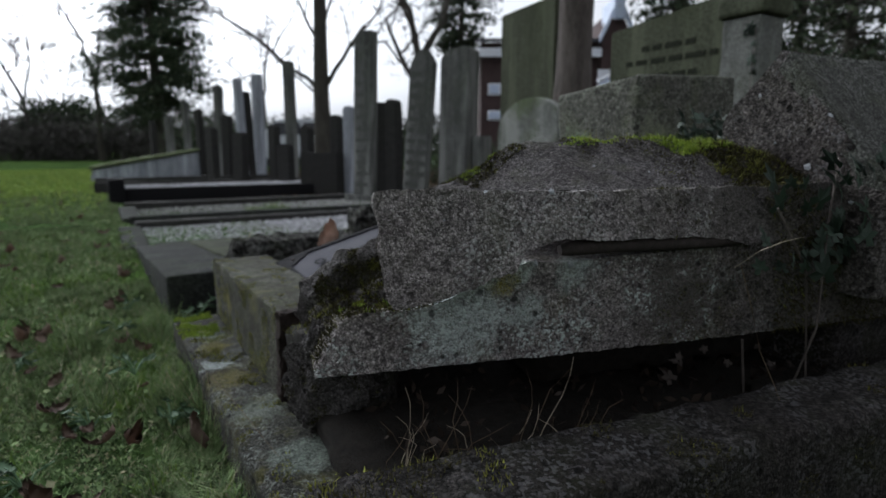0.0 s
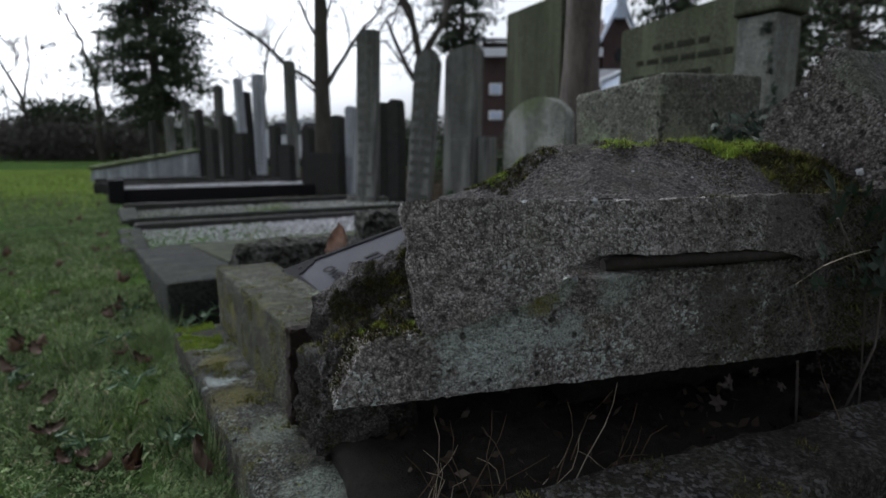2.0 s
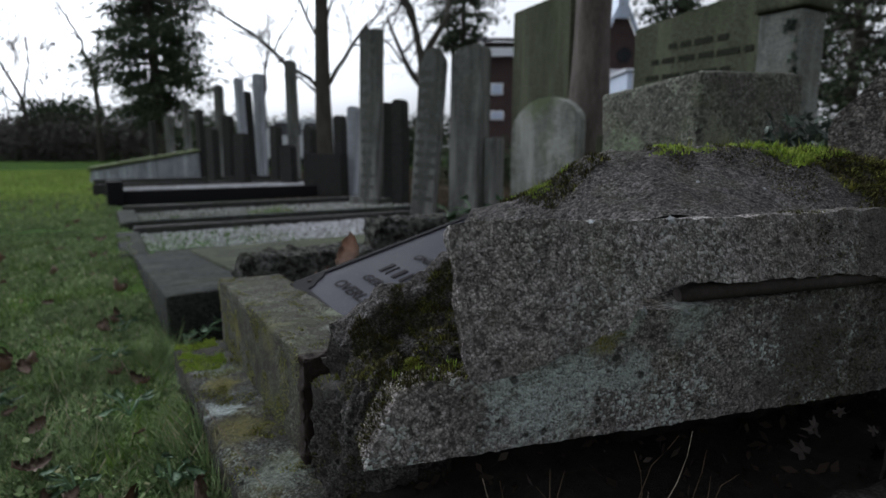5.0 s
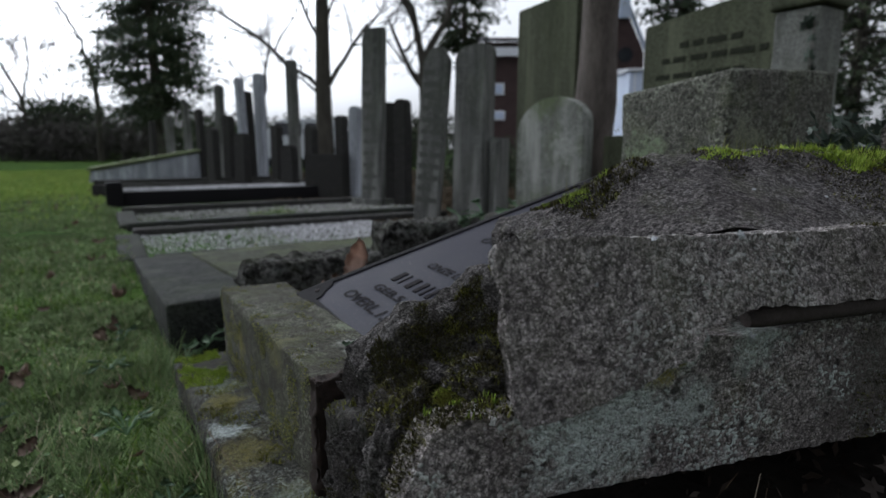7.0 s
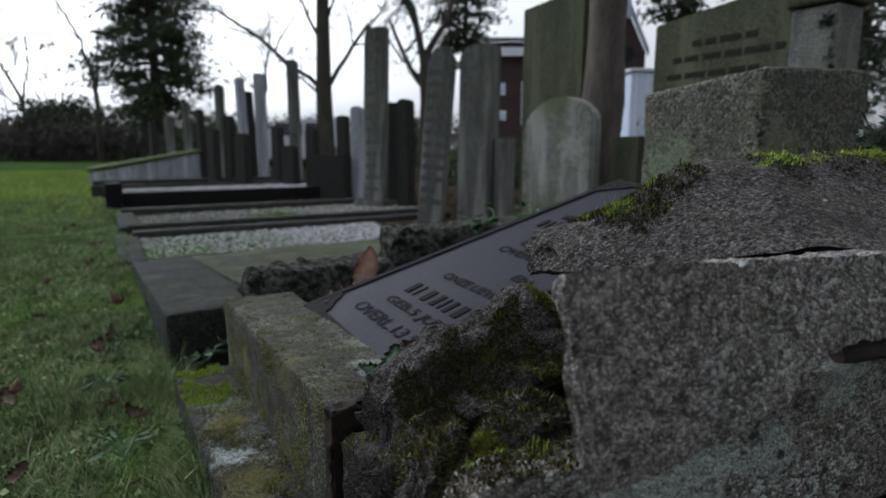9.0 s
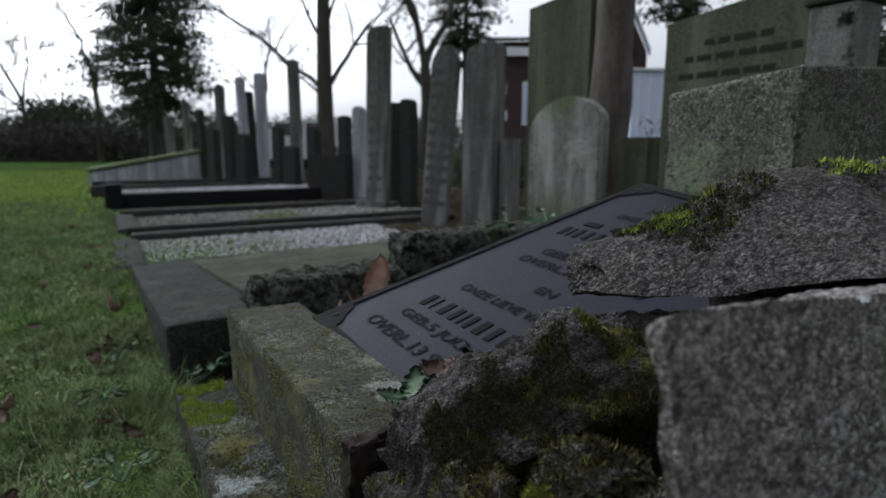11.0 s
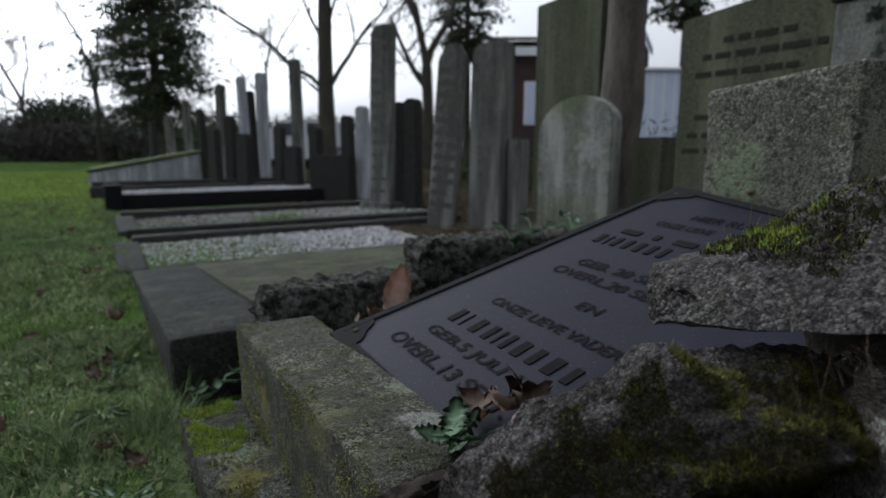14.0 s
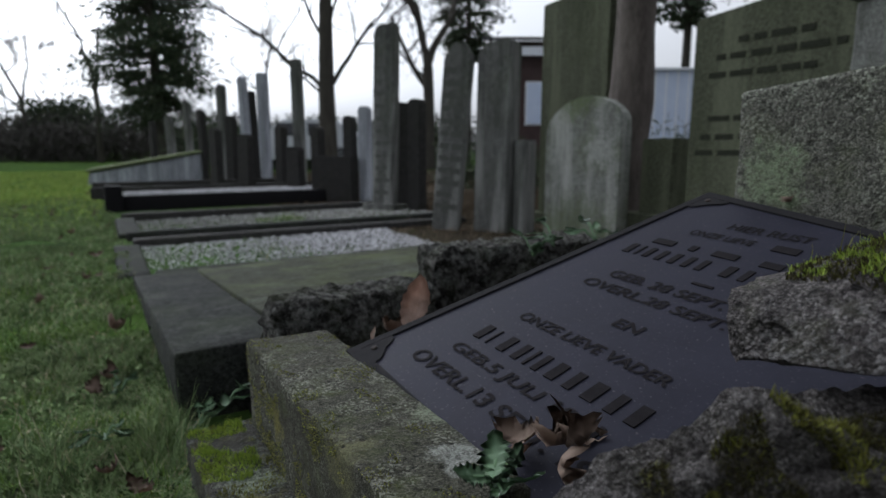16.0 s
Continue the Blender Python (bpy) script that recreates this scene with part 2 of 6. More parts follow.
STONE_GREY = mat_concrete("grey_headstone", (0.10, 0.103, 0.098), (0.27, 0.272, 0.258), 80, 0.15, 0.55, 0.2, 2.5, 0.4, 0.003, (0.10, 0.12, 0.07), blot=0.25, streak=0.75)
STONE_GREEN = mat_concrete("algae_headstone", (0.072, 0.08, 0.054), (0.125, 0.135, 0.092), 60, 0.15, 0.6, 0.0, 1.6, 0.3, 0.002, (0.055, 0.07, 0.03), blot=0.25, streak=0.4)
STONE_BLUE = mat_concrete("blue_grey_headstone", (0.34, 0.36, 0.40), (0.62, 0.65, 0.71), 70, 0.15, 0.2, 0.2, 2.0, 0.3, 0.003, blot=0.25, streak=0.5)
STONE_DARK = mat_concrete("dark_headstone", (0.035, 0.034, 0.034), (0.085, 0.082, 0.078), 60, 0.15, 0.3, 0.0, 3, 0.3, 0.002, (0.05, 0.055, 0.035), blot=0.25)
STONE_PALE = mat_concrete("lichened_headstone", (0.16, 0.17, 0.15), (0.40, 0.41, 0.38), 90, 0.3, 0.8, 0.5, 4, 0.5, 0.003, (0.13, 0.16, 0.075), (0.44, 0.46, 0.43), blot=0.45, streak=0.5, patches=(((0, 0.05, 0.86), 0.17, (0.085, 0.115, 0.045)), ((0, 0.0, 0.05), 0.28, (0.09, 0.11, 0.06)), ((0, -0.12, 0.55), 0.10, (0.30, 0.31, 0.29))))
PEDESTAL = mat_aggregate("lichened_pedestal", (0.066, 0.067, 0.054), (0.235, 0.235, 0.20), 260, 0.5, 0.5, 0.5, (0.10, 0.115, 0.06), (0.28, 0.31, 0.24), stain=5.0,
                         patches=(((1.005, 1.08, 0.42), 0.07, (0.16, 0.20, 0.12)), ((1.06, 0.885, 0.45), 0.06, (0.19, 0.20, 0.14))))
SAND = mat_concrete("sandstone_pillar", (0.15, 0.155, 0.142), (0.28, 0.285, 0.265), 90, 0.2, 0.4, 0.25, 3, 0.4, 0.003, blot=0.25, streak=0.5)
LETTER = mat_plain("worn_lettering", (0.016, 0.018, 0.013), (0.032, 0.034, 0.026), 60, 1.0, 0.0)
LETTER_FAINT = mat_plain("faint_lettering", (0.06, 0.063, 0.056), (0.09, 0.094, 0.085), 60, 0.9, 0.2)
PALE_LEAF = mat_plain("pale_dead_leaf", (0.30, 0.215, 0.175), (0.50, 0.38, 0.32), 50, 0.8, 0.2, 0, 0.4, 0.001)
INK = mat_plain("dark_paint", (0.004, 0.003, 0.004), (0.009, 0.008, 0.009), 60, 0.9, 0.1)
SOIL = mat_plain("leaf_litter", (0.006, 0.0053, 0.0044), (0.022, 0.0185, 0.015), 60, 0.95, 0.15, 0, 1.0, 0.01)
RUST = mat_plain("rusty_iron", (0.014, 0.0115, 0.010), (0.048, 0.037, 0.034), 60, 0.85, 0.3, 0.2, 0.8, 0.003)
RUST_DARK = mat_plain("rotten_iron", (0.008, 0.006, 0.005), (0.034, 0.023, 0.019), 90, 0.9, 0.2, 0.1, 1.0, 0.004)
LICHEN = mat_plain("pale_lichen", (0.16, 0.17, 0.175), (0.40, 0.415, 0.43), 180, 0.95, 0.05, 0, 0.8, 0.002)
BARK = mat_plain("bark", (0.045, 0.038, 0.034), (0.14, 0.122, 0.108), 14, 0.95, 0.2, 0, 1.0, 0.03, (1, 1, 0.25))
BARK_FAR = mat_plain("dark_bark", (0.03, 0.027, 0.022), (0.075, 0.07, 0.058), 6, 0.95, 0.2, 0, 0.6, 0.03, (1, 1, 0.3))
TWIG = mat_plain("twigs", (0.035, 0.03, 0.026), (0.07, 0.06, 0.05), 3, 0.95, 0.1)
STALK = mat_plain("dry_stalks", (0.20, 0.17, 0.12), (0.36, 0.31, 0.24), 40, 0.8, 0.2)
GRASS = mat_island("grass_blades", (0.060, 0.096, 0.046), (0.245, 0.335, 0.150), (0.34, 0.30, 0.20), 0.9, 0.03, 0.1, (0.10, 0.135, 0.06))
# yellower, brighter copy of GRASS: sunlight on the far mossy lawn is in its colour
GRASS_FAR = mat_island("sunlit_mossy_lawn", (0.15, 0.24, 0.055), (0.31, 0.42, 0.095), (0.40, 0.43, 0.13), 0.9, 0.02)
STALK_DARK = mat_plain("brown_stalks", (0.05, 0.038, 0.026), (0.12, 0.09, 0.06), 40, 0.9, 0.1)
MOSS = mat_island("moss_green", (0.12, 0.18, 0.025), (0.27, 0.37, 0.05), (0.36, 0.42, 0.09), 0.85, 0.15, 0.15)
MOSS_LAWN = mat_island("moss_in_lawn", (0.07, 0.125, 0.03), (0.15, 0.235, 0.05), (0.22, 0.29, 0.07), 0.9, 0.1, 0.1)
MOSS_GOLD = mat_island("moss_gold", (0.06, 0.063, 0.014), (0.155, 0.158, 0.03), (0.24, 0.26, 0.05), 0.85, 0.15, 0.15)
MOSS_DARK = mat_island("moss_dark", (0.016, 0.014, 0.008), (0.055, 0.05, 0.02), (0.12, 0.125, 0.03), 0.9, 0.1, 0.1)
NEEDLE = mat_island("needles", (0.022, 0.036, 0.02), (0.06, 0.08, 0.045), (0.11, 0.12, 0.075), 0.8, 0.15)
BRUSH = mat_island("brushwood", (0.045, 0.042, 0.04), (0.10, 0.093, 0.086), (0.07, 0.075, 0.06), 0.9, 0.1)
IVY = mat_island("ivy_leaves", (0.018, 0.032, 0.02), (0.05, 0.075, 0.052), (0.085, 0.11, 0.088), 0.5, 0.25)
WEED = mat_island("weed_leaves", (0.05, 0.10, 0.045), (0.10, 0.17, 0.09), (0.13, 0.21, 0.13), 0.6, 0.3, 0.1)
DEAD = mat_island("dead_leaves", (0.07, 0.05, 0.038), (0.24, 0.17, 0.13), (0.38, 0.30, 0.24), 0.75, 0.25)
GRAVEL = mat_island("white_gravel", (0.17, 0.17, 0.17), (0.50, 0.50, 0.52), (0.08, 0.08, 0.07), 0.85, 0.2)
GRAVEL_GREY = mat_island("grey_gravel", (0.12, 0.12, 0.11), (0.34, 0.34, 0.33), (0.08, 0.10, 0.05), 0.9, 0.2)
BLACK = mat_plain("black_granite", (0.006, 0.006, 0.007), (0.013, 0.012, 0.013), 90, 0.9, 0.1, 0, 0.05, 0.001)
BRICK = mat_plain("brick", (0.05, 0.034, 0.033), (0.085, 0.058, 0.055), 3, 0.9, 0.2)
TRIM_BLUE = mat_plain("pale_blue_paint", (0.50, 0.58, 0.74), (0.62, 0.69, 0.82), 2, 0.5, 0.4)
TRIM_WHITE = mat_plain("white_paint", (0.68, 0.70, 0.76), (0.8, 0.82, 0.86), 2, 0.5, 0.4)
ROOF = mat_plain("roof_tiles", (0.035, 0.037, 0.042), (0.075, 0.075, 0.08), 4, 0.8, 0.3)
GLASS = mat_plain("window_glass", (0.02, 0.022, 0.026), (0.035, 0.038, 0.045), 1, 0.08, 0.6)
CARPAINT = mat_plain("silver_paint", (0.45, 0.47, 0.5), (0.52, 0.54, 0.57), 1, 0.3, 0.6)
RUBBER = mat_plain("rubber", (0.015, 0.015, 0.015), (0.025, 0.025, 0.025), 20, 0.9, 0.2)
PINK = mat_plain("sign_red", (0.42, 0.06, 0.10), (0.5, 0.09, 0.13), 2, 0.6, 0.3)


def mat_ground():
    m = Nodes("lawn_soil")
    big, mid, fine = m.noise(0.7, 5), m.noise(6, 6, 0.7), m.noise(70, 4)
    col = m.mix(m.ramp(mid, 0.35, 0.62), (0.018, 0.028, 0.013), (0.05, 0.09, 0.03))
    col = m.mix(m.ramp(big, 0.42, 0.6, 0.0, 0.7), col, (0.055, 0.10, 0.018))
    col = m.mix(m.ramp(fine, 0.5, 0.72, 0.0, 0.6), col, (0.03, 0.026, 0.014))
    # bare earth and leaf litter among the headstones
    xyz = m.add("ShaderNodeSeparateXYZ")
    m.link(m.co, xyz.inputs[0])
    earth = m.math('MULTIPLY', m.ramp(m.math('ADD', xyz.outputs[0], m.ramp(mid, 0.3, 0.7, -0.5, 0.5)), 0.9, 1.6), m.ramp(xyz.outputs[1], 18.0, 14.0))
    col = m.mix(earth, col, m.mix(m.ramp(mid, 0.35, 0.65), (0.016, 0.013, 0.010), (0.04, 0.034, 0.024)))
    m.bump(m.math('ADD', mid, fine), 0.4, 0.008)
    return m.done(col, 1.0, 0.0)


def mat_plate():
    """The plate's dull satin black, under a film of dirt."""
    m = Nodes("enamel_plate")
    n = m.noise(9, 6, 0.7)
    col = m.mix(m.ramp(n, 0.35, 0.7), (0.015, 0.015, 0.022), (0.023, 0.023, 0.033))
    col = m.mix(m.ramp(m.noise(240, 3), 0.62, 0.78, 0.0, 0.5), col, (0.15, 0.14, 0.14))
    m.bump(m.noise(160, 4), 0.08, 0.001)
    m.bsdf.inputs["IOR"].default_value = 1.2
    return m.done(col, m.ramp(n, 0.3, 0.7, 0.42, 0.6), 0.2)


LAWN = mat_ground()
PLATE = mat_plate()


# ---- builders ----
def part(name, bm, material, parent=None, label="", smooth=False):
    """Links a bmesh as one mesh object, under a thing or a part."""
    me = bpy.data.meshes.new(name)
    if smooth:
        for f in bm.faces:
            f.smooth = True
    bm.to_mesh(me)
    bm.free()
    if smooth:
        me.set_sharp_from_angle(angle=radians(48))
    return part_mesh(name, me, material, parent, label)


def part_mesh(name, me, material, parent=None, label=""):
    me.materials.append(material)
    ob = new(name, me)
    if parent is not None:
        ob.parent = parent
    if label:
        ob["label"] = label
    return ob


def thing(name, m, label, category, group="", kind=""):
    """An Empty at a thing's base that parents its parts."""
    ob = new(name)
    ob.empty_display_size = 0.05
    ob.matrix_world = m
    return tagged(ob, label, category, group, kind)


def steps(length, r, step):
    n = max(1, int(round((length - 2 * r) / step)))
    inner = [r + (length - 2 * r) * i / n for i in range(n + 1)]
    return [0.0, r * 0.3] + inner + [length - r * 0.3, length]


def rbox(lx, ly, lz, r=0.008, step=0.03, rough=0.003, freq=22.0, seed=0.0, warp=None, chip=0.0):
    """A box with rounded, uneven faces: x and y about the middle, z from 0. warp maps (u, v, w) in 0..1 to a place."""
    bm = bmesh.new()
    grids = [steps(l, min(r, l * 0.3), step) for l in (lx, ly, lz)]
    L = (lx, ly, lz)
    rr = min(r, min(L) * 0.3)
    seen = {}

    def vert(p):
        key = tuple(round(c, 6) for c in p)
        if key not in seen:
            q = [min(max(p[i], rr), L[i] - rr) for i in range(3)]
            d = Vector([p[i] - q[i] for i in range(3)])
            s = Vector(q) + (d.normalized() * rr if d.length > 1e-9 else d)
            nrm = d.normalized() if d.length > 1e-9 else Vector((0, 0, 1))
            edge = sum(1 for i in range(3) if abs(p[i] - q[i]) > 1e-9)
            if warp:
                s = Vector(warp(s[0] / lx, s[1] / ly, s[2] / lz))
                side = Vector(warp(min(1, max(0, p[0] / lx)), p[1] / ly, p[2] / lz)) - Vector(warp(q[0] / lx, q[1] / ly, q[2] / lz))
                nrm = side.normalized() if side.length > 1e-9 else nrm
            else:
                s = s - Vector((lx / 2, ly / 2, 0))
            o = Vector((seed * 3.1, seed * 1.7, seed))
            a = noise.noise(s * freq + o) * rough + noise.noise(s * freq * 3.3 + o) * rough * 0.5
            if edge >= 2 and chip:
                a -= max(0.0, noise.noise(s * freq * 1.3 + o * 2) - 0.05) * chip
            seen[key] = bm.verts.new(s + nrm * a)
        return seen[key]

    for ax in range(3):
        b, c = (ax + 1) % 3, (ax + 2) % 3
        for end in (0, 1):
            g, h = grids[b], grids[c]
            for i in range(len(g) - 1):
                for j in range(len(h) - 1):
                    quad = []
                    for di, dj in ((0, 0), (1, 0), (1, 1), (0, 1)):
                        p = [0, 0, 0]
                        p[ax], p[b], p[c] = L[ax] * end, g[i + di], h[j + dj]
                        quad.append(vert(p))
                    if not end:
                        quad.reverse()
                    if len(set(quad)) == 4:
                        bm.faces.new(quad)
    return bm


def hexa(c, r=0.008, step=0.03, rough=0.003, freq=22.0, seed=0.0, chip=0.01):
    """A rough block between eight corners: bottom four (00, 10, 11, 01 in u, v), then the top four."""
    P = [Vector(p) for p in c]

    def warp(u, v, w):
        lo = (P[0] * (1 - u) + P[1] * u) * (1 - v) + (P[3] * (1 - u) + P[2] * u) * v
        hi = (P[4] * (1 - u) + P[5] * u) * (1 - v) + (P[7] * (1 - u) + P[6] * u) * v
        return lo * (1 - w) + hi * w

    lx = max((P[1] - P[0]).length, (P[5] - P[4]).length)
    ly = max((P[3] - P[0]).length, (P[7] - P[4]).length)
    lz = max((P[4] - P[0]).length, (P[5] - P[1]).length)
    return rbox(lx, ly, lz, r, step, rough, freq, seed, warp, chip)


def prism(profile, depth, bevel=0.01, rough=0.0, seed=0.0):
    """An outline of (y, z) extruded in x from 0 to depth, with bevelled edges."""
    bm = bmesh.new()
    f = bm.faces.new([bm.verts.new((0, y, z)) for y, z in profile])
    bmesh.ops.recalc_face_normals(bm, faces=[f])
    out = bmesh.ops.extrude_face_region(bm, geom=[f])
    bmesh.ops.translate(bm, vec=(depth, 0, 0), verts=[v for v in out["geom"] if isinstance(v, bmesh.types.BMVert)])
    bmesh.ops.recalc_face_normals(bm, faces=bm.faces)
    if bevel:
        bmesh.ops.bevel(bm, geom=list(bm.edges), offset=bevel, segments=2, affect='EDGES', clamp_overlap=True)
    if rough:
        for v in bm.verts:
            v.co += Vector((noise.noise(v.co * 9 + Vector((seed, 0, 0))), noise.noise(v.co * 9 + Vector((0, seed, 5))), 0)) * rough
    return bm


def boxes(rows):
    """Plain small boxes (x0, y0, z0, x1, y1, z1) in one bmesh."""
    bm = bmesh.new()
    for x0, y0, z0, x1, y1, z1 in rows:
        m = Matrix.Translation(((x0 + x1) / 2, (y0 + y1) / 2, (z0 + z1) / 2)) @ Matrix.Diagonal((x1 - x0, y1 - y0, z1 - z0, 1))
        bmesh.ops.create_cube(bm, size=1, matrix=m)
    return bm


def tube(bm, pts, radii, sides=6):
    rings = []
    for i, p in enumerate(pts):
        d = (pts[min(i + 1, len(pts) - 1)] - pts[max(i - 1, 0)]).normalized()
        a = d.orthogonal().normalized()
        b = d.cross(a)
        rings.append([bm.verts.new(p + (a * math.cos(k * math.tau / sides) + b * math.sin(k * math.tau / sides)) * radii[i]) for k in range(sides)])
    for r0, r1 in zip(rings, rings[1:]):
        best = min(range(sides), key=lambda s: (r0[0].co - r1[s].co).length)
        for k in range(sides):
            bm.faces.new((r0[k], r0[(k + 1) % sides], r1[(k + 1 + best) % sides], r1[(k + best) % sides]))
    bm.faces.new(rings[0][::-1])
    bm.faces.new(rings[-1])


def rock(size, lumps=0.35, seed=0.0, sub=4, fine=0.08):
    """A broken lump, about its middle."""
    bm = bmesh.new()
    bmesh.ops.create_icosphere(bm, subdivisions=sub, radius=1)
    o = Vector((seed, seed * 2.3, -seed))
    for v in bm.verts:
        d = v.co.normalized()
        k = 1 + lumps * noise.noise(d * 1.6 + o) + lumps * 0.5 * noise.noise(d * 4 + o) + fine * noise.noise(d * 11 + o)
        v.co = Vector((d.x * size[0], d.y * size[1], d.z * size[2])) * k
    return bm


def surface_points(objs, n, keep, seed):
    """Random places with their normals on the faces of objects, where keep(place, normal) holds."""
    rng = np.random.default_rng(seed)
    tris, nors = [], []
    for ob in objs:
        me = ob.data
        me.calc_loop_triangles()
        mw = ob.matrix_world
        co = np.array([mw @ v.co for v in me.vertices])
        idx = np.array([t.vertices[:] for t in me.loop_triangles])
        tris.append(co[idx])
    T = np.concatenate(tris)
    N = np.cross(T[:, 1] - T[:, 0], T[:, 2] - T[:, 0])
    A = np.linalg.norm(N, axis=1)
    N = N / np.maximum(A, 1e-12)[:, None]
    pick = rng.choice(len(T), n, p=A / A.sum())
    a, b = rng.random(n), rng.random(n)
    flip = a + b > 1
    a[flip], b[flip] = 1 - a[flip], 1 - b[flip]
    P = T[pick, 0] + (T[pick, 1] - T[pick, 0]) * a[:, None] + (T[pick, 2] - T[pick, 0]) * b[:, None]
    mask = keep(P, N[pick])
    return P[mask], N[pick][mask]


def blades(P, D, length, width, seed, bend=0.4, segs=2):
    """A mesh of thin bent blades from places P towards D."""
    rng = np.random.default_rng(seed)
    n = len(P)
    ln = length * rng.uniform(0.5, 1.3, n)[:, None]
    ang = rng.uniform(0, math.tau, n)
    side = np.stack([np.cos(ang), np.sin(ang), np.zeros(n)], 1)
    fall = np.stack([-np.sin(ang), np.cos(ang), np.zeros(n)], 1) * rng.uniform(-1, 1, n)[:, None] * bend
    w = side * (width * rng.uniform(0.6, 1.3, n))[:, None]
    rows = [P - w, P + w]
    if segs == 2:
        mid = P + D * ln * 0.55 + fall * ln * 0.25
        rows += [mid + w * 0.7, mid - w * 0.7]
    tip = P + D * ln * 0.95 + fall * ln
    rows.append(tip)
    k = len(rows)
    V = np.stack(rows, 1).reshape(-1, 3)
    base = np.arange(n) * k
    me = bpy.data.meshes.new("blades")
    if segs == 2:
        F = [f for b in base.tolist() for f in ((b, b + 1, b + 2, b + 3), (b + 3, b + 2, b + 4))]
    else:
        F = [(b, b + 1, b + 2) for b in base.tolist()]
    me.from_pydata(V.tolist(), [], F)
    return me


def flakes(P, size, seed, flat=0.5):
    """A mesh of small random leaf-like quads at places P."""
    rng = np.random.default_rng(seed)
    n = len(P)
    a = rng.normal(size=(n, 3))
    a /= np.linalg.norm(a, axis=1)[:, None]
    b = np.cross(a, rng.normal(size=(n, 3)))
    b /= np.linalg.norm(b, axis=1)[:, None]
    s = (size * rng.uniform(0.5, 1.4, n))[:, None]
    V = np.stack([P - a * s, P + b * s * flat, P + a * s, P - b * s * flat], 1).reshape(-1, 3)
    me = bpy.data.meshes.new("flakes")
    me.from_pydata(V.tolist(), [], [(i, i + 1, i + 2, i + 3) for i in range(0, 4 * n, 4)])
    return me


def pebbles(P, size, seed):
    """A mesh of small uneven stones (octahedra) at places P."""
    rng = np.random.default_rng(seed)
    n = len(P)
    s = size * rng.uniform(0.5, 1.4, (n, 1))
    dirs = np.array([[1, 0, 0], [0, 1, 0], [-1, 0, 0], [0, -1, 0], [0, 0, 0.7], [0, 0, -0.7]])
    V = P[:, None, :] + (dirs[None] * rng.uniform(0.6, 1.3, (n, 6, 1)) + rng.normal(0, 0.12, (n, 6, 3))) * s[:, :, None]
    F = []
    for b in range(0, 6 * n, 6):
        for i in range(4):
            F += [(b + i, b + (i + 1) % 4, b + 4), (b + (i + 1) % 4, b + i, b + 5)]
    me = bpy.data.meshes.new("pebbles")
    me.from_pydata(V.reshape(-1, 3).tolist(), [], F)
    return me


def ground_z(x, y):
    t = min(max(y / 12.0, 0.0), 1.0)
    return -0.10 * t * t * (3 - 2 * t)


TURN = radians(-30.35)


def site(l, d, z=0.0):
    """A place l metres across and d metres along the axis of the buildings and trees beyond the graves."""
    return Vector((l * math.cos(TURN) - d * math.sin(TURN), l * math.sin(TURN) + d * math.cos(TURN), z))


def loft(x0, x1, section, n, k, rough=0.004, freq=22.0, seed=0.0, grit=0.0, layers=0.0):
    """A rough bar along x: section(x) gives its outline as (y, z) corners; each side has k faces."""
    bm = bmesh.new()
    o = Vector((seed, seed * 1.3, seed * 0.7))
    rings = []
    for i in range(n + 1):
        x = x0 + (x1 - x0) * i / n
        c = section(x)
        cy, cz = sum(p[0] for p in c) / len(c), sum(p[1] for p in c) / len(c)
        ring = []
        for a, b in zip(c, c[1:] + c[:1]):
            for j in range(k):
                t = 0.0 if j == 0 else 0.04 if j == 1 else 0.96 if j == k - 1 else 0.04 + 0.92 * (j - 1) / (k - 2)
                y, z = a[0] + (b[0] - a[0]) * t, a[1] + (b[1] - a[1]) * t
                d = Vector((0.0, y - cy, z - cz)).normalized()
                q = Vector((x, y, z))
                e = noise.noise(q * freq + o) + 0.5 * noise.noise(q * freq * 3 + o)
                if layers:
                    e += layers * noise.noise(Vector((q.x * 9, q.y * 9, q.z * 75)) + o)
                q += d * e * rough
                if grit:
                    q += d * grit * (noise.noise(q * 160 + o) + 0.7 * noise.noise(q * 330 + o))
                q.x += noise.noise(q * freq + o * 3) * rough * (2.5 if i in (0, n) else 0.6)
                ring.append(bm.verts.new(q))
        rings.append(ring)
    m = len(rings[0])
    for r0, r1 in zip(rings, rings[1:]):
        for j in range(m):
            bm.faces.new((r0[j], r0[(j + 1) % m], r1[(j + 1) % m], r1[j]))
    for ring, rev in ((rings[0], False), (rings[-1], True)):
        mid = sum((v.co for v in ring), Vector()) / m
        outer = ring
        for share in (0.14, 0.30, 0.46, 0.62, 0.78, 0.92):
            inner = []
            for v in ring:
                q = v.co.lerp(mid, share)
                q.x += noise.noise(q * freq + o * 3) * rough * 1.5 + grit * (noise.noise(q * 160 + o) + 0.7 * noise.noise(q * 330 + o))
                inner.append(bm.verts.new(q))
            for j in range(m):
                a, b = (j, (j + 1) % m) if rev else ((j + 1) % m, j)
                bm.faces.new((outer[a], outer[b], inner[b], inner[a]))
            outer = inner
        c = bm.verts.new(mid)
        for j in range(m):
            a, b = (j, (j + 1) % m) if rev else ((j + 1) % m, j)
            bm.faces.new((outer[a], outer[b], c))
    bmesh.ops.recalc_face_normals(bm, faces=bm.faces)
    return bm


def curve(points):
    """A function through (x, value) corners, straight between them."""
    xs, vs = [p[0] for p in points], [p[1] for p in points]
    return lambda x: float(np.interp(x, xs, vs))


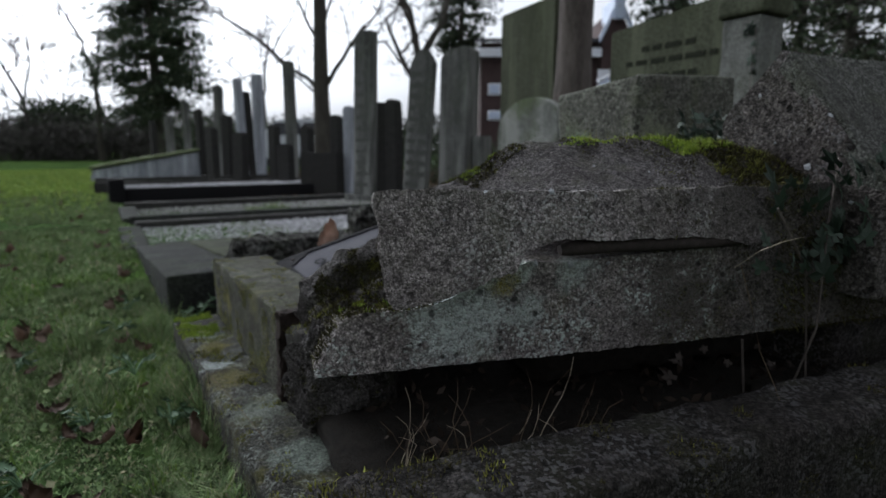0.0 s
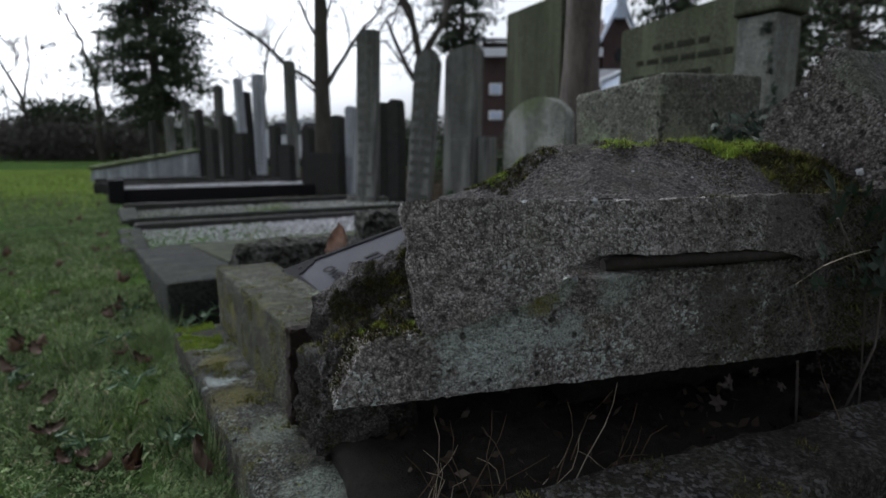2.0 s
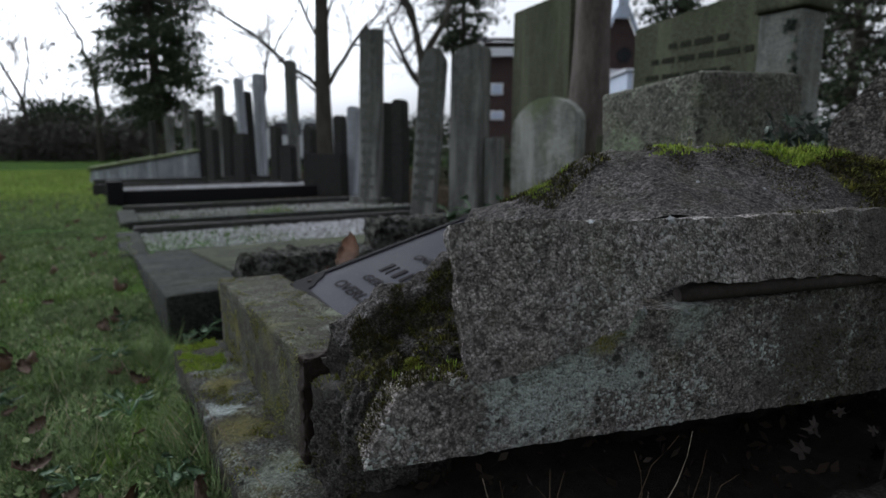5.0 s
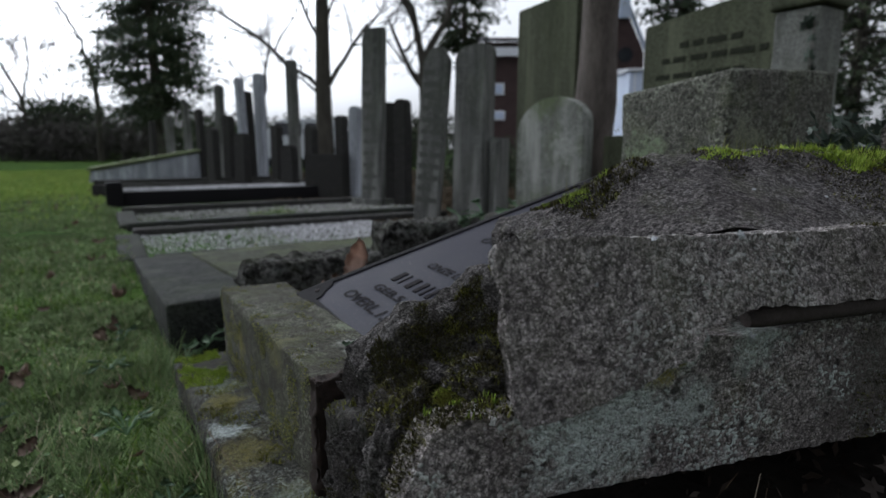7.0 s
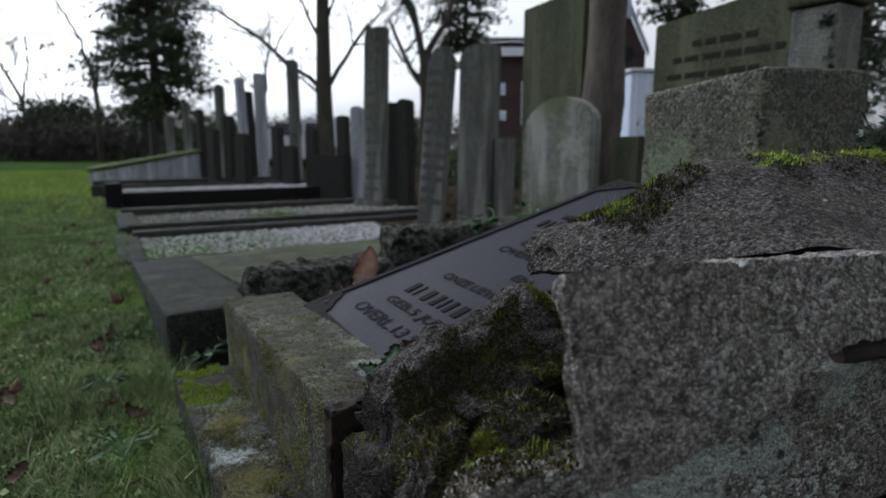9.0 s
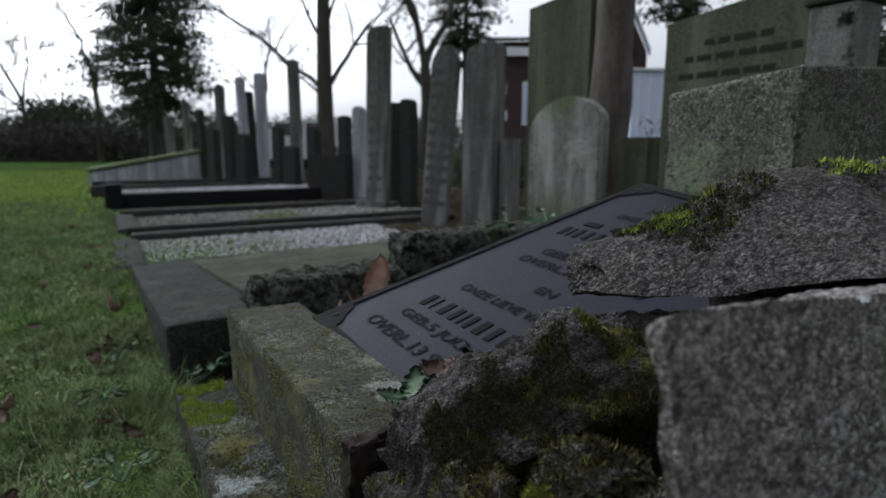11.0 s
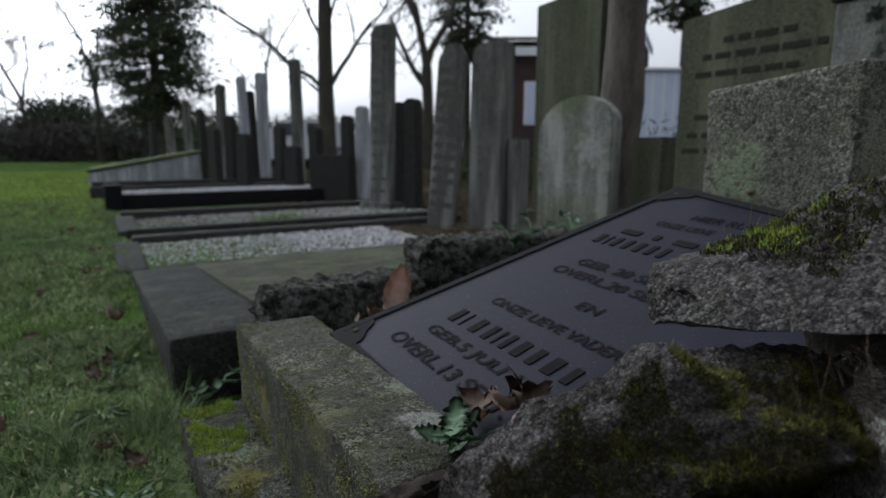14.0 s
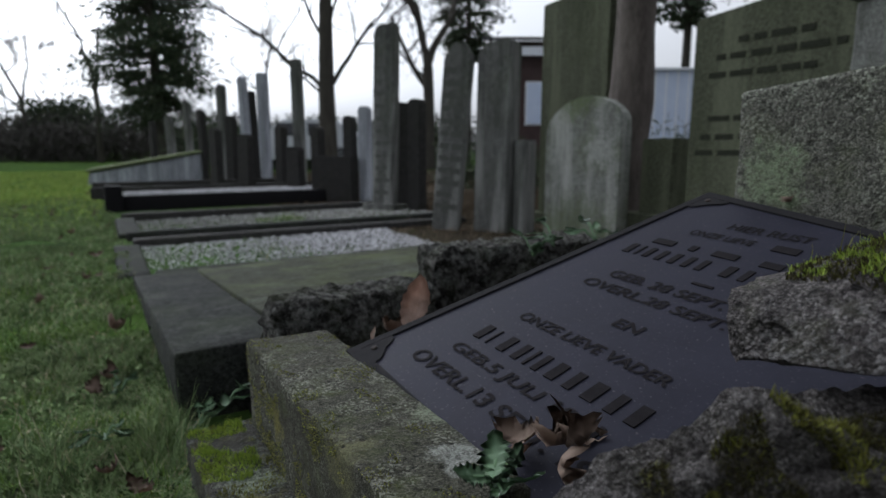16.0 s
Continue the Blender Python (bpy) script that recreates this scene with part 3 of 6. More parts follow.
# ---- ground ----
def build_ground():
    def axis(a, b):
        fine = [i * 0.25 for i in range(int(a * 4), int(b * 4) + 1)]
        return [-2500, -700, -250, -100, -50, -30] + fine + [b + 15, b + 50, b + 200, b + 700, 2500]
    xs, ys = axis(-14, 14), axis(-6, 30)
    bm = bmesh.new()
    vs = [[bm.verts.new((x, y, ground_z(x, y) + 0.005 * noise.noise(Vector((x * 1.3, y * 1.3, 0))) - 0.015)) for y in ys] for x in xs]
    for i in range(len(xs) - 1):
        for j in range(len(ys) - 1):
            bm.faces.new((vs[i][j], vs[i + 1][j], vs[i + 1][j + 1], vs[i][j + 1]))
    ob = part("ground", bm, LAWN, None, "", True)
    tagged(ob, "damp mossy lawn and soil of an old graveyard", "ground", "", "structure")


build_ground()

# ---- the broken grave ----
def single(name, bm, material, label, category, group="", kind="", smooth=False):
    ob = part(name, bm, material, None, "", smooth)
    return tagged(ob, label, category, group, kind)


ledge = single("foundation_stone", hexa([(0.125, 0.44, -0.06), (0.235, 0.44, -0.06), (0.235, 1.40, -0.06), (0.105, 1.40, -0.06),
                                 (0.130, 0.44, 0.052), (0.24, 0.44, 0.058), (0.235, 1.395, 0.056), (0.108, 1.395, 0.05)], 0.008, 0.009, 0.0032, 30, 1, 0.016),
               LEDGE, "low concrete footing with yellow moss and white lichen", "kerb stone", smooth=True)
kerb = single("grave_kerb", hexa([(0.204, 0.835, 0.045), (0.31, 0.85, 0.045), (0.31, 1.37, 0.045), (0.2, 1.375, 0.045),
                           (0.208, 0.835, 0.190), (0.326, 0.86, 0.186), (0.322, 1.37, 0.184), (0.198, 1.375, 0.186)], 0.005, 0.018, 0.0014, 30, 2, 0.006),
              KERB, "mossy green concrete kerb at the foot of the grave", "kerb stone", smooth=True)
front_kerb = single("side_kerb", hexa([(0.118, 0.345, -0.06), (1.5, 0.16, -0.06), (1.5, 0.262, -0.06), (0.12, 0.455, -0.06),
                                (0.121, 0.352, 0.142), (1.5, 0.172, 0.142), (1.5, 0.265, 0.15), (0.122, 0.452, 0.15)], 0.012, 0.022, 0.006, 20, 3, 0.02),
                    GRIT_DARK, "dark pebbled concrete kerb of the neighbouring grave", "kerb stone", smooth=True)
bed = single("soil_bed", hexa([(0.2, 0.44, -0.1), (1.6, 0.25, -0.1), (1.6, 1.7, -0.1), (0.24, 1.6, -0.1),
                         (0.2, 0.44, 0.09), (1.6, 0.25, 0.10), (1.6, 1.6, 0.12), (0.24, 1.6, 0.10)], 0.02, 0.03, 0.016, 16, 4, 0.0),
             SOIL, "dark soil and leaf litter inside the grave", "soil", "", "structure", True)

# the broken side beam: a lower band, the split-off front plate above it, and the cap
lo_top = curve([(0.17, 0.256), (0.2, 0.262), (0.24, 0.261), (0.28, 0.264), (0.31, 0.271), (0.335, 0.285), (0.385, 0.301), (0.40, 0.308), (0.44, 0.303), (0.52, 0.308), (0.68, 0.311), (1.05, 0.325)])
lo_bot = curve([(0.17, 0.202), (0.31, 0.196), (0.49, 0.190), (0.70, 0.187), (1.05, 0.187)])
lo_deep = curve([(0.17, 0.03), (0.30, 0.045), (0.38, 0.06), (0.45, 0.15), (1.06, 0.15)])
def slanted(bm, x0, reach, z0, run):
    """Leans the left end of a bar, further back towards its top."""
    for v in bm.verts:
        if v.co.x < x0 + reach:
            v.co.x += run * (v.co.z - z0) * (1 - (v.co.x - x0) / reach)
    return bm


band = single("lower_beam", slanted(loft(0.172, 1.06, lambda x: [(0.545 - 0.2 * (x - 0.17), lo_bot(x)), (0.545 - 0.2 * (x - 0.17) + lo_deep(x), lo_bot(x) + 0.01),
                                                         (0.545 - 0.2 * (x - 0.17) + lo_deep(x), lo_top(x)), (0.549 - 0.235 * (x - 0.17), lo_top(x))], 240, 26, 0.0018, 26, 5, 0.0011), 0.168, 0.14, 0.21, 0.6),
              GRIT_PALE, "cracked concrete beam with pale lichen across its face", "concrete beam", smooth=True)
pl_top = curve([(0.2, 0.386), (0.232, 0.393), (0.30, 0.389), (0.5, 0.384), (1.05, 0.388)])
pl_bot = curve([(0.2, 0.31), (0.214, 0.302), (0.233, 0.275), (0.3, 0.286), (0.362, 0.303), (0.375, 0.325), (0.41, 0.334), (0.5, 0.331), (0.6, 0.327), (0.66, 0.320), (0.69, 0.313), (1.05, 0.325)])
wedge = curve([(0.2, 0.006), (0.26, 0.018), (0.34, 0.028), (0.5, 0.05)])
def torn(x):
    """The ragged lower edge of the facing."""
    return pl_bot(x) + 0.0022 * noise.noise(Vector((x * 55, 0, 3))) + 0.0014 * noise.noise(Vector((x * 160, 0, 7)))


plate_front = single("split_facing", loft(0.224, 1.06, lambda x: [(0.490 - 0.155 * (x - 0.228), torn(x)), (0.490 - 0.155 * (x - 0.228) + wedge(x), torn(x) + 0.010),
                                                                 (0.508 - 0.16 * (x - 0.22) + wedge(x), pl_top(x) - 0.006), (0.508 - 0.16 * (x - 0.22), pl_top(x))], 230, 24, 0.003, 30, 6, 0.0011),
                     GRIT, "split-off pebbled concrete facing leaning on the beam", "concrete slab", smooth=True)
cap_top = curve([(0.376, 0.358), (0.395, 0.374), (0.42, 0.389), (0.45, 0.408), (0.48, 0.432), (0.52, 0.440), (0.7, 0.446), (0.86, 0.428), (1.0, 0.40)])
cap_mid = curve([(0.376, 0.718), (0.40, 0.70), (0.45, 0.66), (0.5, 0.645), (0.63, 0.635), (0.83, 0.54), (1.0, 0.5)])
cap_low = curve([(0.376, 0.336), (0.395, 0.344), (0.408, 0.356), (0.435, 0.370), (0.46, 0.377), (0.5, 0.372), (0.54, 0.362), (1.0, 0.356)])
cap_edge = curve([(0.376, 0.342), (0.395, 0.350), (0.408, 0.362), (0.435, 0.377), (0.46, 0.384), (0.5, 0.381), (0.54, 0.373), (1.0, 0.370)])
cap_back = curve([(0.376, 0.732), (0.41, 0.748), (0.445, 0.759), (1.0, 0.665)])
cap_front = curve([(0.376, 0.69), (0.387, 0.645), (0.405, 0.59), (0.44, 0.525), (0.5, 0.480), (1.0, 0.405)])
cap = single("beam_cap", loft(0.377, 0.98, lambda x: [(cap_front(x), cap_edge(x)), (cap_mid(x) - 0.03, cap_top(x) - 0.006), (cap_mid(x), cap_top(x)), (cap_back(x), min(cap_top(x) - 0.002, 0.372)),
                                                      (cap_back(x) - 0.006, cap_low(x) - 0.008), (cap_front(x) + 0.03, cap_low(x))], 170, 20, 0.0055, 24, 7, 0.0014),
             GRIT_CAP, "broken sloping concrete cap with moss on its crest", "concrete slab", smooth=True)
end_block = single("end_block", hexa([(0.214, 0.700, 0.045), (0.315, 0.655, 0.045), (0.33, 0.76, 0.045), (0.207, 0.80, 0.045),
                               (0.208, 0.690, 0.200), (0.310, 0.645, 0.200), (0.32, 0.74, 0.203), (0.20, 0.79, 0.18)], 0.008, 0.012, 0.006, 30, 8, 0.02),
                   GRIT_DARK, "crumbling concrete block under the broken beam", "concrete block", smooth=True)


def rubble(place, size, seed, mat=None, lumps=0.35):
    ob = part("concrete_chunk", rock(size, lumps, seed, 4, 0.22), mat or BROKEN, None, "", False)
    ob.location = place
    ob.rotation_euler = (0.2 * math.sin(seed), 0.25 * math.cos(seed * 2), seed)
    bpy.context.view_layer.update()
    return tagged(ob, "rough broken concrete chunk overgrown with moss", "rubble", "rubble of the broken beam")


bpy.context.view_layer.update()
core_top = curve([(0.19, 0.18), (0.207, 0.238), (0.244, 0.279), (0.30, 0.314), (0.34, 0.328), (0.42, 0.320), (0.5, 0.31), (0.8, 0.30)])
core_y = curve([(0.19, 0.755), (0.25, 0.735), (0.32, 0.70), (0.42, 0.665), (0.8, 0.62)])
core_low = curve([(0.19, 0.06), (0.25, 0.06), (0.29, 0.2), (0.8, 0.22)])
core_lip = curve([(0.19, 0.70), (0.24, 0.672), (0.30, 0.640), (0.36, 0.59), (0.8, 0.572)])
core_drop = curve([(0.19, 0.05), (0.30, 0.055), (0.36, 0.032), (0.8, 0.025)])
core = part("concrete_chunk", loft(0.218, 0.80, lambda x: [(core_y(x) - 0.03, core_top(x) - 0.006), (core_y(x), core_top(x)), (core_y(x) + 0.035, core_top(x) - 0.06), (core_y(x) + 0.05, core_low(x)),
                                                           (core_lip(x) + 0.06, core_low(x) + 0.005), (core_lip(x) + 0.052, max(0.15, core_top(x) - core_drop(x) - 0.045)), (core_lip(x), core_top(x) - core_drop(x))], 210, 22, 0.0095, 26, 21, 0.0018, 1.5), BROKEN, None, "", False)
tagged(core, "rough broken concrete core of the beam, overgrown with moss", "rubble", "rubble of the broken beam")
chunks = [core,
          rubble((0.258, 0.770, 0.13), (0.028, 0.040, 0.072), 1.9),
          rubble((0.225, 0.640, 0.205), (0.030, 0.050, 0.042), 2.7),
          rubble((0.243, 0.70, 0.125), (0.026, 0.060, 0.075), 4.1),
          rubble((0.272, 0.592, 0.262), (0.032, 0.024, 0.018), 5.2),
          rubble((0.198, 0.615, 0.205), (0.016, 0.028, 0.030), 8.8)]

# near-black block added to fill the hollow where deep shade lies
single("shade_fill", hexa([(0.50, 0.60, 0.10), (0.99, 0.50, 0.10), (0.99, 0.66, 0.10), (0.52, 0.70, 0.10),
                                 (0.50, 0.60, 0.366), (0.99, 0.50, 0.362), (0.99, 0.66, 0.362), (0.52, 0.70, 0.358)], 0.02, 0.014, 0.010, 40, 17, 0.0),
              SOIL, "added dark soil block for the deep shade under the broken cap", "soil", smooth=True)

bm = bmesh.new()
tube(bm, [Vector((0.428, 0.476, 0.3205)), Vector((0.44, 0.473, 0.322)), Vector((0.5, 0.4615, 0.3225)), Vector((0.62, 0.440, 0.3195)), Vector((0.8, 0.413, 0.320))], [0.006, 0.0085, 0.009, 0.0085, 0.008], 14)
single("iron_bar", bm, RUST, "rusty iron reinforcing bar in the crack", "iron bar", smooth=True)
bm = hexa([(0.198, 0.806, 0.06), (0.30, 0.82, 0.06), (0.30, 0.832, 0.06), (0.197, 0.83, 0.06),
           (0.200, 0.806, 0.198), (0.27, 0.82, 0.198), (0.27, 0.832, 0.198), (0.201, 0.83, 0.198)], 0.004, 0.005, 0.005, 60, 9, 0.012)
single("iron_strap", bm, RUST_DARK, "rusted iron strap against the kerb end", "iron strap", smooth=True)

# far kerb of the grave, pitted like slag
single("pitted_kerb", hexa([(0.255, 1.46, 0.04), (0.60, 1.46, 0.04), (0.60, 1.62, 0.04), (0.26, 1.60, 0.04),
                     (0.265, 1.48, 0.205), (0.60, 1.49, 0.198), (0.60, 1.60, 0.2), (0.27, 1.58, 0.2)], 0.022, 0.014, 0.012, 42, 10, 0.02),
       PITTED, "pitted dark concrete kerb with a rounded end", "kerb stone", "kerbs of the broken grave", smooth=True)
single("pitted_kerb", hexa([(0.60, 1.50, 0.04), (1.05, 1.46, 0.04), (1.05, 1.64, 0.04), (0.61, 1.66, 0.04),
                     (0.61, 1.51, 0.262), (1.05, 1.47, 0.262), (1.05, 1.62, 0.262), (0.62, 1.63, 0.258)], 0.022, 0.014, 0.012, 42, 11, 0.02),
       PITTED, "taller pitted dark concrete kerb beside the plate", "kerb stone", "kerbs of the broken grave", smooth=True)

# ---- the name plate ----
def build_plate():
    n = Vector((-0.3172, -0.0619, 1)).normalized()
    up = Vector((1, 0, 0.3172)).normalized()
    along = up.cross(n).normalized()
    if along.y > 0:
        along = -along
    o = Vector((0.322, 1.0, 0.3172 * 0.322 + 0.0619 + 0.0092))
    m = Matrix((along.to_4d(), up.to_4d(), n.to_4d(), (0, 0, 0, 1))).transposed()
    m[0][3], m[1][3], m[2][3] = o
    m[3][0] = m[3][1] = m[3][2] = 0
    m[3][3] = 1
    root = thing("grave_plate", m, "dark satin grave plate with worn black lettering, tilted on rubble", "grave plate")

    # the slab tapers a little towards its upper end
    quad = [Vector((-0.248, -0.004)), Vector((0.30, -0.012)), Vector((0.27, 0.592)), Vector((-0.162, 0.674))]

    def slab(points, z0, z1):
        bm = bmesh.new()
        lo, hi = [bm.verts.new((p.x, p.y, z0)) for p in points], [bm.verts.new((p.x, p.y, z1)) for p in points]
        k = len(points)
        bm.faces.new(hi)
        bm.faces.new(lo[::-1])
        for a in range(k):
            bm.faces.new((lo[a], lo[(a + 1) % k], hi[(a + 1) % k], hi[a]))
        bmesh.ops.recalc_face_normals(bm, faces=bm.faces)
        return bm

    part("plate", slab(quad, -0.012, 0.0), PLATE, root)
    centre = sum(quad, Vector((0, 0))) / 4
    inner = [q + (centre - q).normalized() * 0.017 for q in quad]
    outer = [q - (centre - q).normalized() * 0.006 for q in quad]
    for a in range(4):
        b = (a + 1) % 4
        part("rim", slab([outer[a], outer[b], inner[b], inner[a]], -0.014, 0.003), BLACK, root, "black rim")
    for a in range(4):
        c, u, v = inner[a], (quad[(a + 1) % 4] - quad[a]).normalized(), (quad[a - 1] - quad[a]).normalized()
        ring = [c] + [c + (u * math.cos(k * math.pi / 24) + v * math.sin(k * math.pi / 24)) * (0.042 + 0.006 * math.cos(k * math.pi / 6)) for k in range(13)]
        corner = part("corner_piece", slab(ring, 0.0005, 0.0026), BLACK, root, "black scalloped corner piece")
        bm = bmesh.new()
        p = c + (u + v) * 0.014
        bmesh.ops.create_uvsphere(bm, u_segments=12, v_segments=6, radius=0.005,
                                  matrix=Matrix.Translation((p.x, p.y, 0.003)) @ Matrix.Diagonal((1, 1, 0.5, 1)))
        part("bolt", bm, RUST, corner, "rusty bolt")

    def line(words, y, height, left, right, shear=0.0, width=1.0):
        """A line of lettering from left to right, its foot at y."""
        cu = bpy.data.curves.new("lettering", 'FONT')
        cu.body = words
        cu.size = 1.0
        cu.shear = shear
        cu.offset = 0.022
        ob = new("lettering", cu)
        bpy.context.view_layer.update()
        me = bpy.data.meshes.new_from_object(ob.evaluated_get(bpy.context.evaluated_depsgraph_get()))
        bpy.data.objects.remove(ob)
        co = np.array([v.co[:] for v in me.vertices])
        lo, hi = co.min(0), co.max(0)
        for v in me.vertices:
            v.co = (left + (v.co.x - lo[0]) / (hi[0] - lo[0]) * (right - left), y + (v.co.y - lo[1]) / (hi[1] - lo[1]) * height, 0.0012)
        bm = bmesh.new()
        bm.from_mesh(me)
        bpy.data.meshes.remove(me)
        left_over, pieces = set(bm.faces), []
        while left_over:
            stack, isle = [left_over.pop()], []
            while stack:
                f = stack.pop()
                isle.append(f)
                for e in f.edges:
                    for g in e.link_faces:
                        if g in left_over:
                            left_over.discard(g)
                            stack.append(g)
            pieces.append([[v.co.copy() for v in f.verts] for f in isle])
        pieces.sort(key=lambda p: min(c.x for f in p for c in f))
        for p in pieces:
            one = bmesh.new()
            for f in p:
                one.faces.new([one.verts.new(c) for c in f])
            bmesh.ops.remove_doubles(one, verts=one.verts, dist=1e-6)
            part("letter", one, INK, root)
        bm.free()

    def bars(y, height, spans):
        for a, b in spans:
            a, b = a + 0.2 * (b - a), b - 0.2 * (b - a)
            part("lettering_bar", boxes([(a, y, 0.0002, b, y + height, 0.0016)]), INK, root, "black bar")

    line("OVERL.13 SEPT. 19", 0.047, 0.024, -0.164, 0.150, 0.1)
    line("GEB.5 JULI 18", 0.088, 0.024, -0.135, 0.086, 0.1)
    bars(0.088, 0.024, [(0.096, 0.106), (0.112, 0.122)])
    bars(0.130, 0.031, [(-0.138, -0.116), (-0.108, -0.103), (-0.088, -0.066), (-0.058, -0.040), (-0.033, -0.026), (-0.019, -0.004), (0.003, 0.026),
                        (0.033, 0.052), (0.059, 0.086), (0.093, 0.112), (0.119, 0.142)])
    line("ONZE LIEVE VADER", 0.195, 0.019, -0.118, 0.121, 0.1)
    line("EN", 0.253, 0.019, -0.006, 0.036, 0.1)
    line("OVERL.28 SEPT.19", 0.314, 0.021, -0.118, 0.140, 0.1)
    line("GEB. 28 SEPT. 18", 0.350, 0.021, -0.101, 0.120, 0.1)
    bars(0.389, 0.005, [(0.0, 0.05)])
    bars(0.424, 0.030, [(-0.142, -0.124), (-0.118, -0.112), (-0.105, -0.090), (-0.083, -0.068), (-0.061, -0.045), (-0.038, -0.023), (-0.016, -0.001), (0.020, 0.040), (0.047, 0.062),
                        (0.069, 0.085), (0.092, 0.108), (0.115, 0.131)])
    bars(0.470, 0.016, [(-0.130, -0.072), (-0.060, -0.042), (-0.030, 0.03), (0.042, 0.09)])
    line("ONZE LIEVE", 0.518, 0.018, -0.090, 0.012, 0.1)
    bars(0.518, 0.018, [(0.028, 0.085)])
    line("HIER RUST", 0.556, 0.022, -0.052, 0.072, 0.1)


build_plate()

# ---- the pedestal and the roof-shaped stone ----
single("pedestal_stone", hexa([(1.012, 0.892, 0.05), (1.315, 0.870, 0.05), (1.335, 1.13, 0.05), (1.015, 1.152, 0.05),
                        (1.006, 0.889, 0.590), (1.314, 0.869, 0.601), (1.33, 1.13, 0.585), (1.012, 1.150, 0.563)], 0.006, 0.014, 0.0022, 18, 12, 0.008),
       PEDESTAL, "lichened square concrete pedestal at the grave's head", "pedestal", smooth=True)
gable = [(0.352, 0.235), (0.342, 0.372), (0.504, 0.57), (0.573, 0.492), (0.585, 0.47), (0.575, 0.235)]
roof = single("roof_stone", loft(0.862, 1.22, lambda x: [(y - 0.10 * (x - 0.862), z) for y, z in gable], 120, 26, 0.003, 18, 13, 0.0012),
       GRIT_ROOF, "pebbled concrete headstone with a roof-shaped top", "headstone", smooth=True)

# smoother algae-grey slab for the slope; sky light is mixed into its tone
ROOF_FACE = mat_aggregate("skylit_algae_concrete", (0.05, 0.052, 0.045), (0.17, 0.172, 0.155), 330, 0.45, 0.3, 0.4, (0.07, 0.08, 0.045), (0.26, 0.27, 0.25))
slope = hexa([(0.8635, 0.356, 0.356), (1.21, 0.322, 0.356), (1.21, 0.474, 0.545), (0.8635, 0.508, 0.545),
              (0.8635, 0.337, 0.372), (1.21, 0.303, 0.372), (1.21, 0.459, 0.569), (0.8635, 0.493, 0.569)], 0.003, 0.010, 0.0014, 40, 18, 0.006)
part("roof_face", slope, ROOF_FACE, roof, "smoother algae-grey roof face, lightened for sky light", True)

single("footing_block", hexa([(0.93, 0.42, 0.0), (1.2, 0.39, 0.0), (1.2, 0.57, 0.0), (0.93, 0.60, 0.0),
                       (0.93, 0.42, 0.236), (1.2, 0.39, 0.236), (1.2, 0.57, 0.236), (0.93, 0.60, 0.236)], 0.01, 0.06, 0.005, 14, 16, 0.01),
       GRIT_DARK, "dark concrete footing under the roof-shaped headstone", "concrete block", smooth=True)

# ---- the flat grave behind ----
single("flagstone", hexa([(0.118, 1.585, -0.03), (0.318, 1.585, -0.03), (0.318, 2.90, -0.12), (0.10, 2.90, -0.12),
                   (0.116, 1.58, 0.112), (0.32, 1.58, 0.116), (0.315, 2.90, 0.004), (0.098, 2.90, 0.002)], 0.006, 0.05, 0.003, 8, 14, 0.006),
       FLAT, "dark tilted grave slab with a chipped edge", "grave slab", "flat grave slabs", smooth=True)
single("flagstone", hexa([(0.324, 1.66, -0.03), (1.5, 1.66, -0.03), (1.5, 2.90, -0.12), (0.322, 2.90, -0.12),
                   (0.324, 1.66, 0.116), (1.5, 1.66, 0.13), (1.5, 2.90, 0.02), (0.320, 2.90, 0.006)], 0.006, 0.05, 0.003, 8, 15, 0.006),
       OLIVE, "olive green flat grave slab", "grave slab", "flat grave slabs", smooth=True)


def long_kerb(x0, x1, y0, y1, z0, z1, mat, label, seed, group="kerbs along the row"):
    return single("grave_kerb", hexa([(x0, y0, z0), (x1, y0, z0), (x1, y1, z0), (x0, y1, z0), (x0, y0, z1), (x1, y0, z1), (x1, y1, z1), (x0, y1, z1)],
                                     0.012, 0.08, 0.004, 9, seed, 0.01), mat, label, "kerb stone", group, smooth=True)


def gravel(x0, x1, y0, y1, z, mat, n, size, label, seed):
    rng = np.random.default_rng(seed)
    P = np.stack([rng.uniform(x0, x1, n), rng.uniform(y0, y1, n), np.full(n, z) + rng.uniform(-0.004, 0.010, n)], 1)
    return tagged(part_mesh("gravel", pebbles(P, size, seed), mat), label, "gravel", "", "stuff")


long_kerb(0.18, 1.6, 2.93, 3.02, -0.14, -0.005, FLAT, "dark damp concrete grave kerb", 20)
gravel(0.17, 1.55, 3.02, 3.86, -0.04, GRAVEL, 6200, 0.011, "white gravel on a grave", 21)
long_kerb(0.05, 0.17, 3.02, 3.88, -0.14, -0.02, FLAT, "dark damp concrete grave kerb", 22)
long_kerb(0.14, 2.2, 3.88, 3.98, -0.14, 0.0, STONE_DARK, "dark stained grave kerb", 23)
gravel(0.2, 2.2, 3.98, 4.12, -0.04, GRAVEL_GREY, 1500, 0.012, "grey gravel between kerbs", 24)
long_kerb(0.12, 2.2, 4.14, 4.24, -0.14, 0.008, FLAT, "weathered grey concrete grave kerb", 25)
gravel(0.2, 2.3, 4.24, 5.15, -0.04, GRAVEL_GREY, 5500, 0.013, "grey gravel on a grave", 26)
long_kerb(0.08, 0.2, 4.24, 5.15, -0.14, -0.01, FLAT, "dark damp concrete grave kerb", 27)
long_kerb(0.12, 2.3, 5.18, 5.28, -0.14, 0.012, STONE_DARK, "dark stained grave kerb", 28)
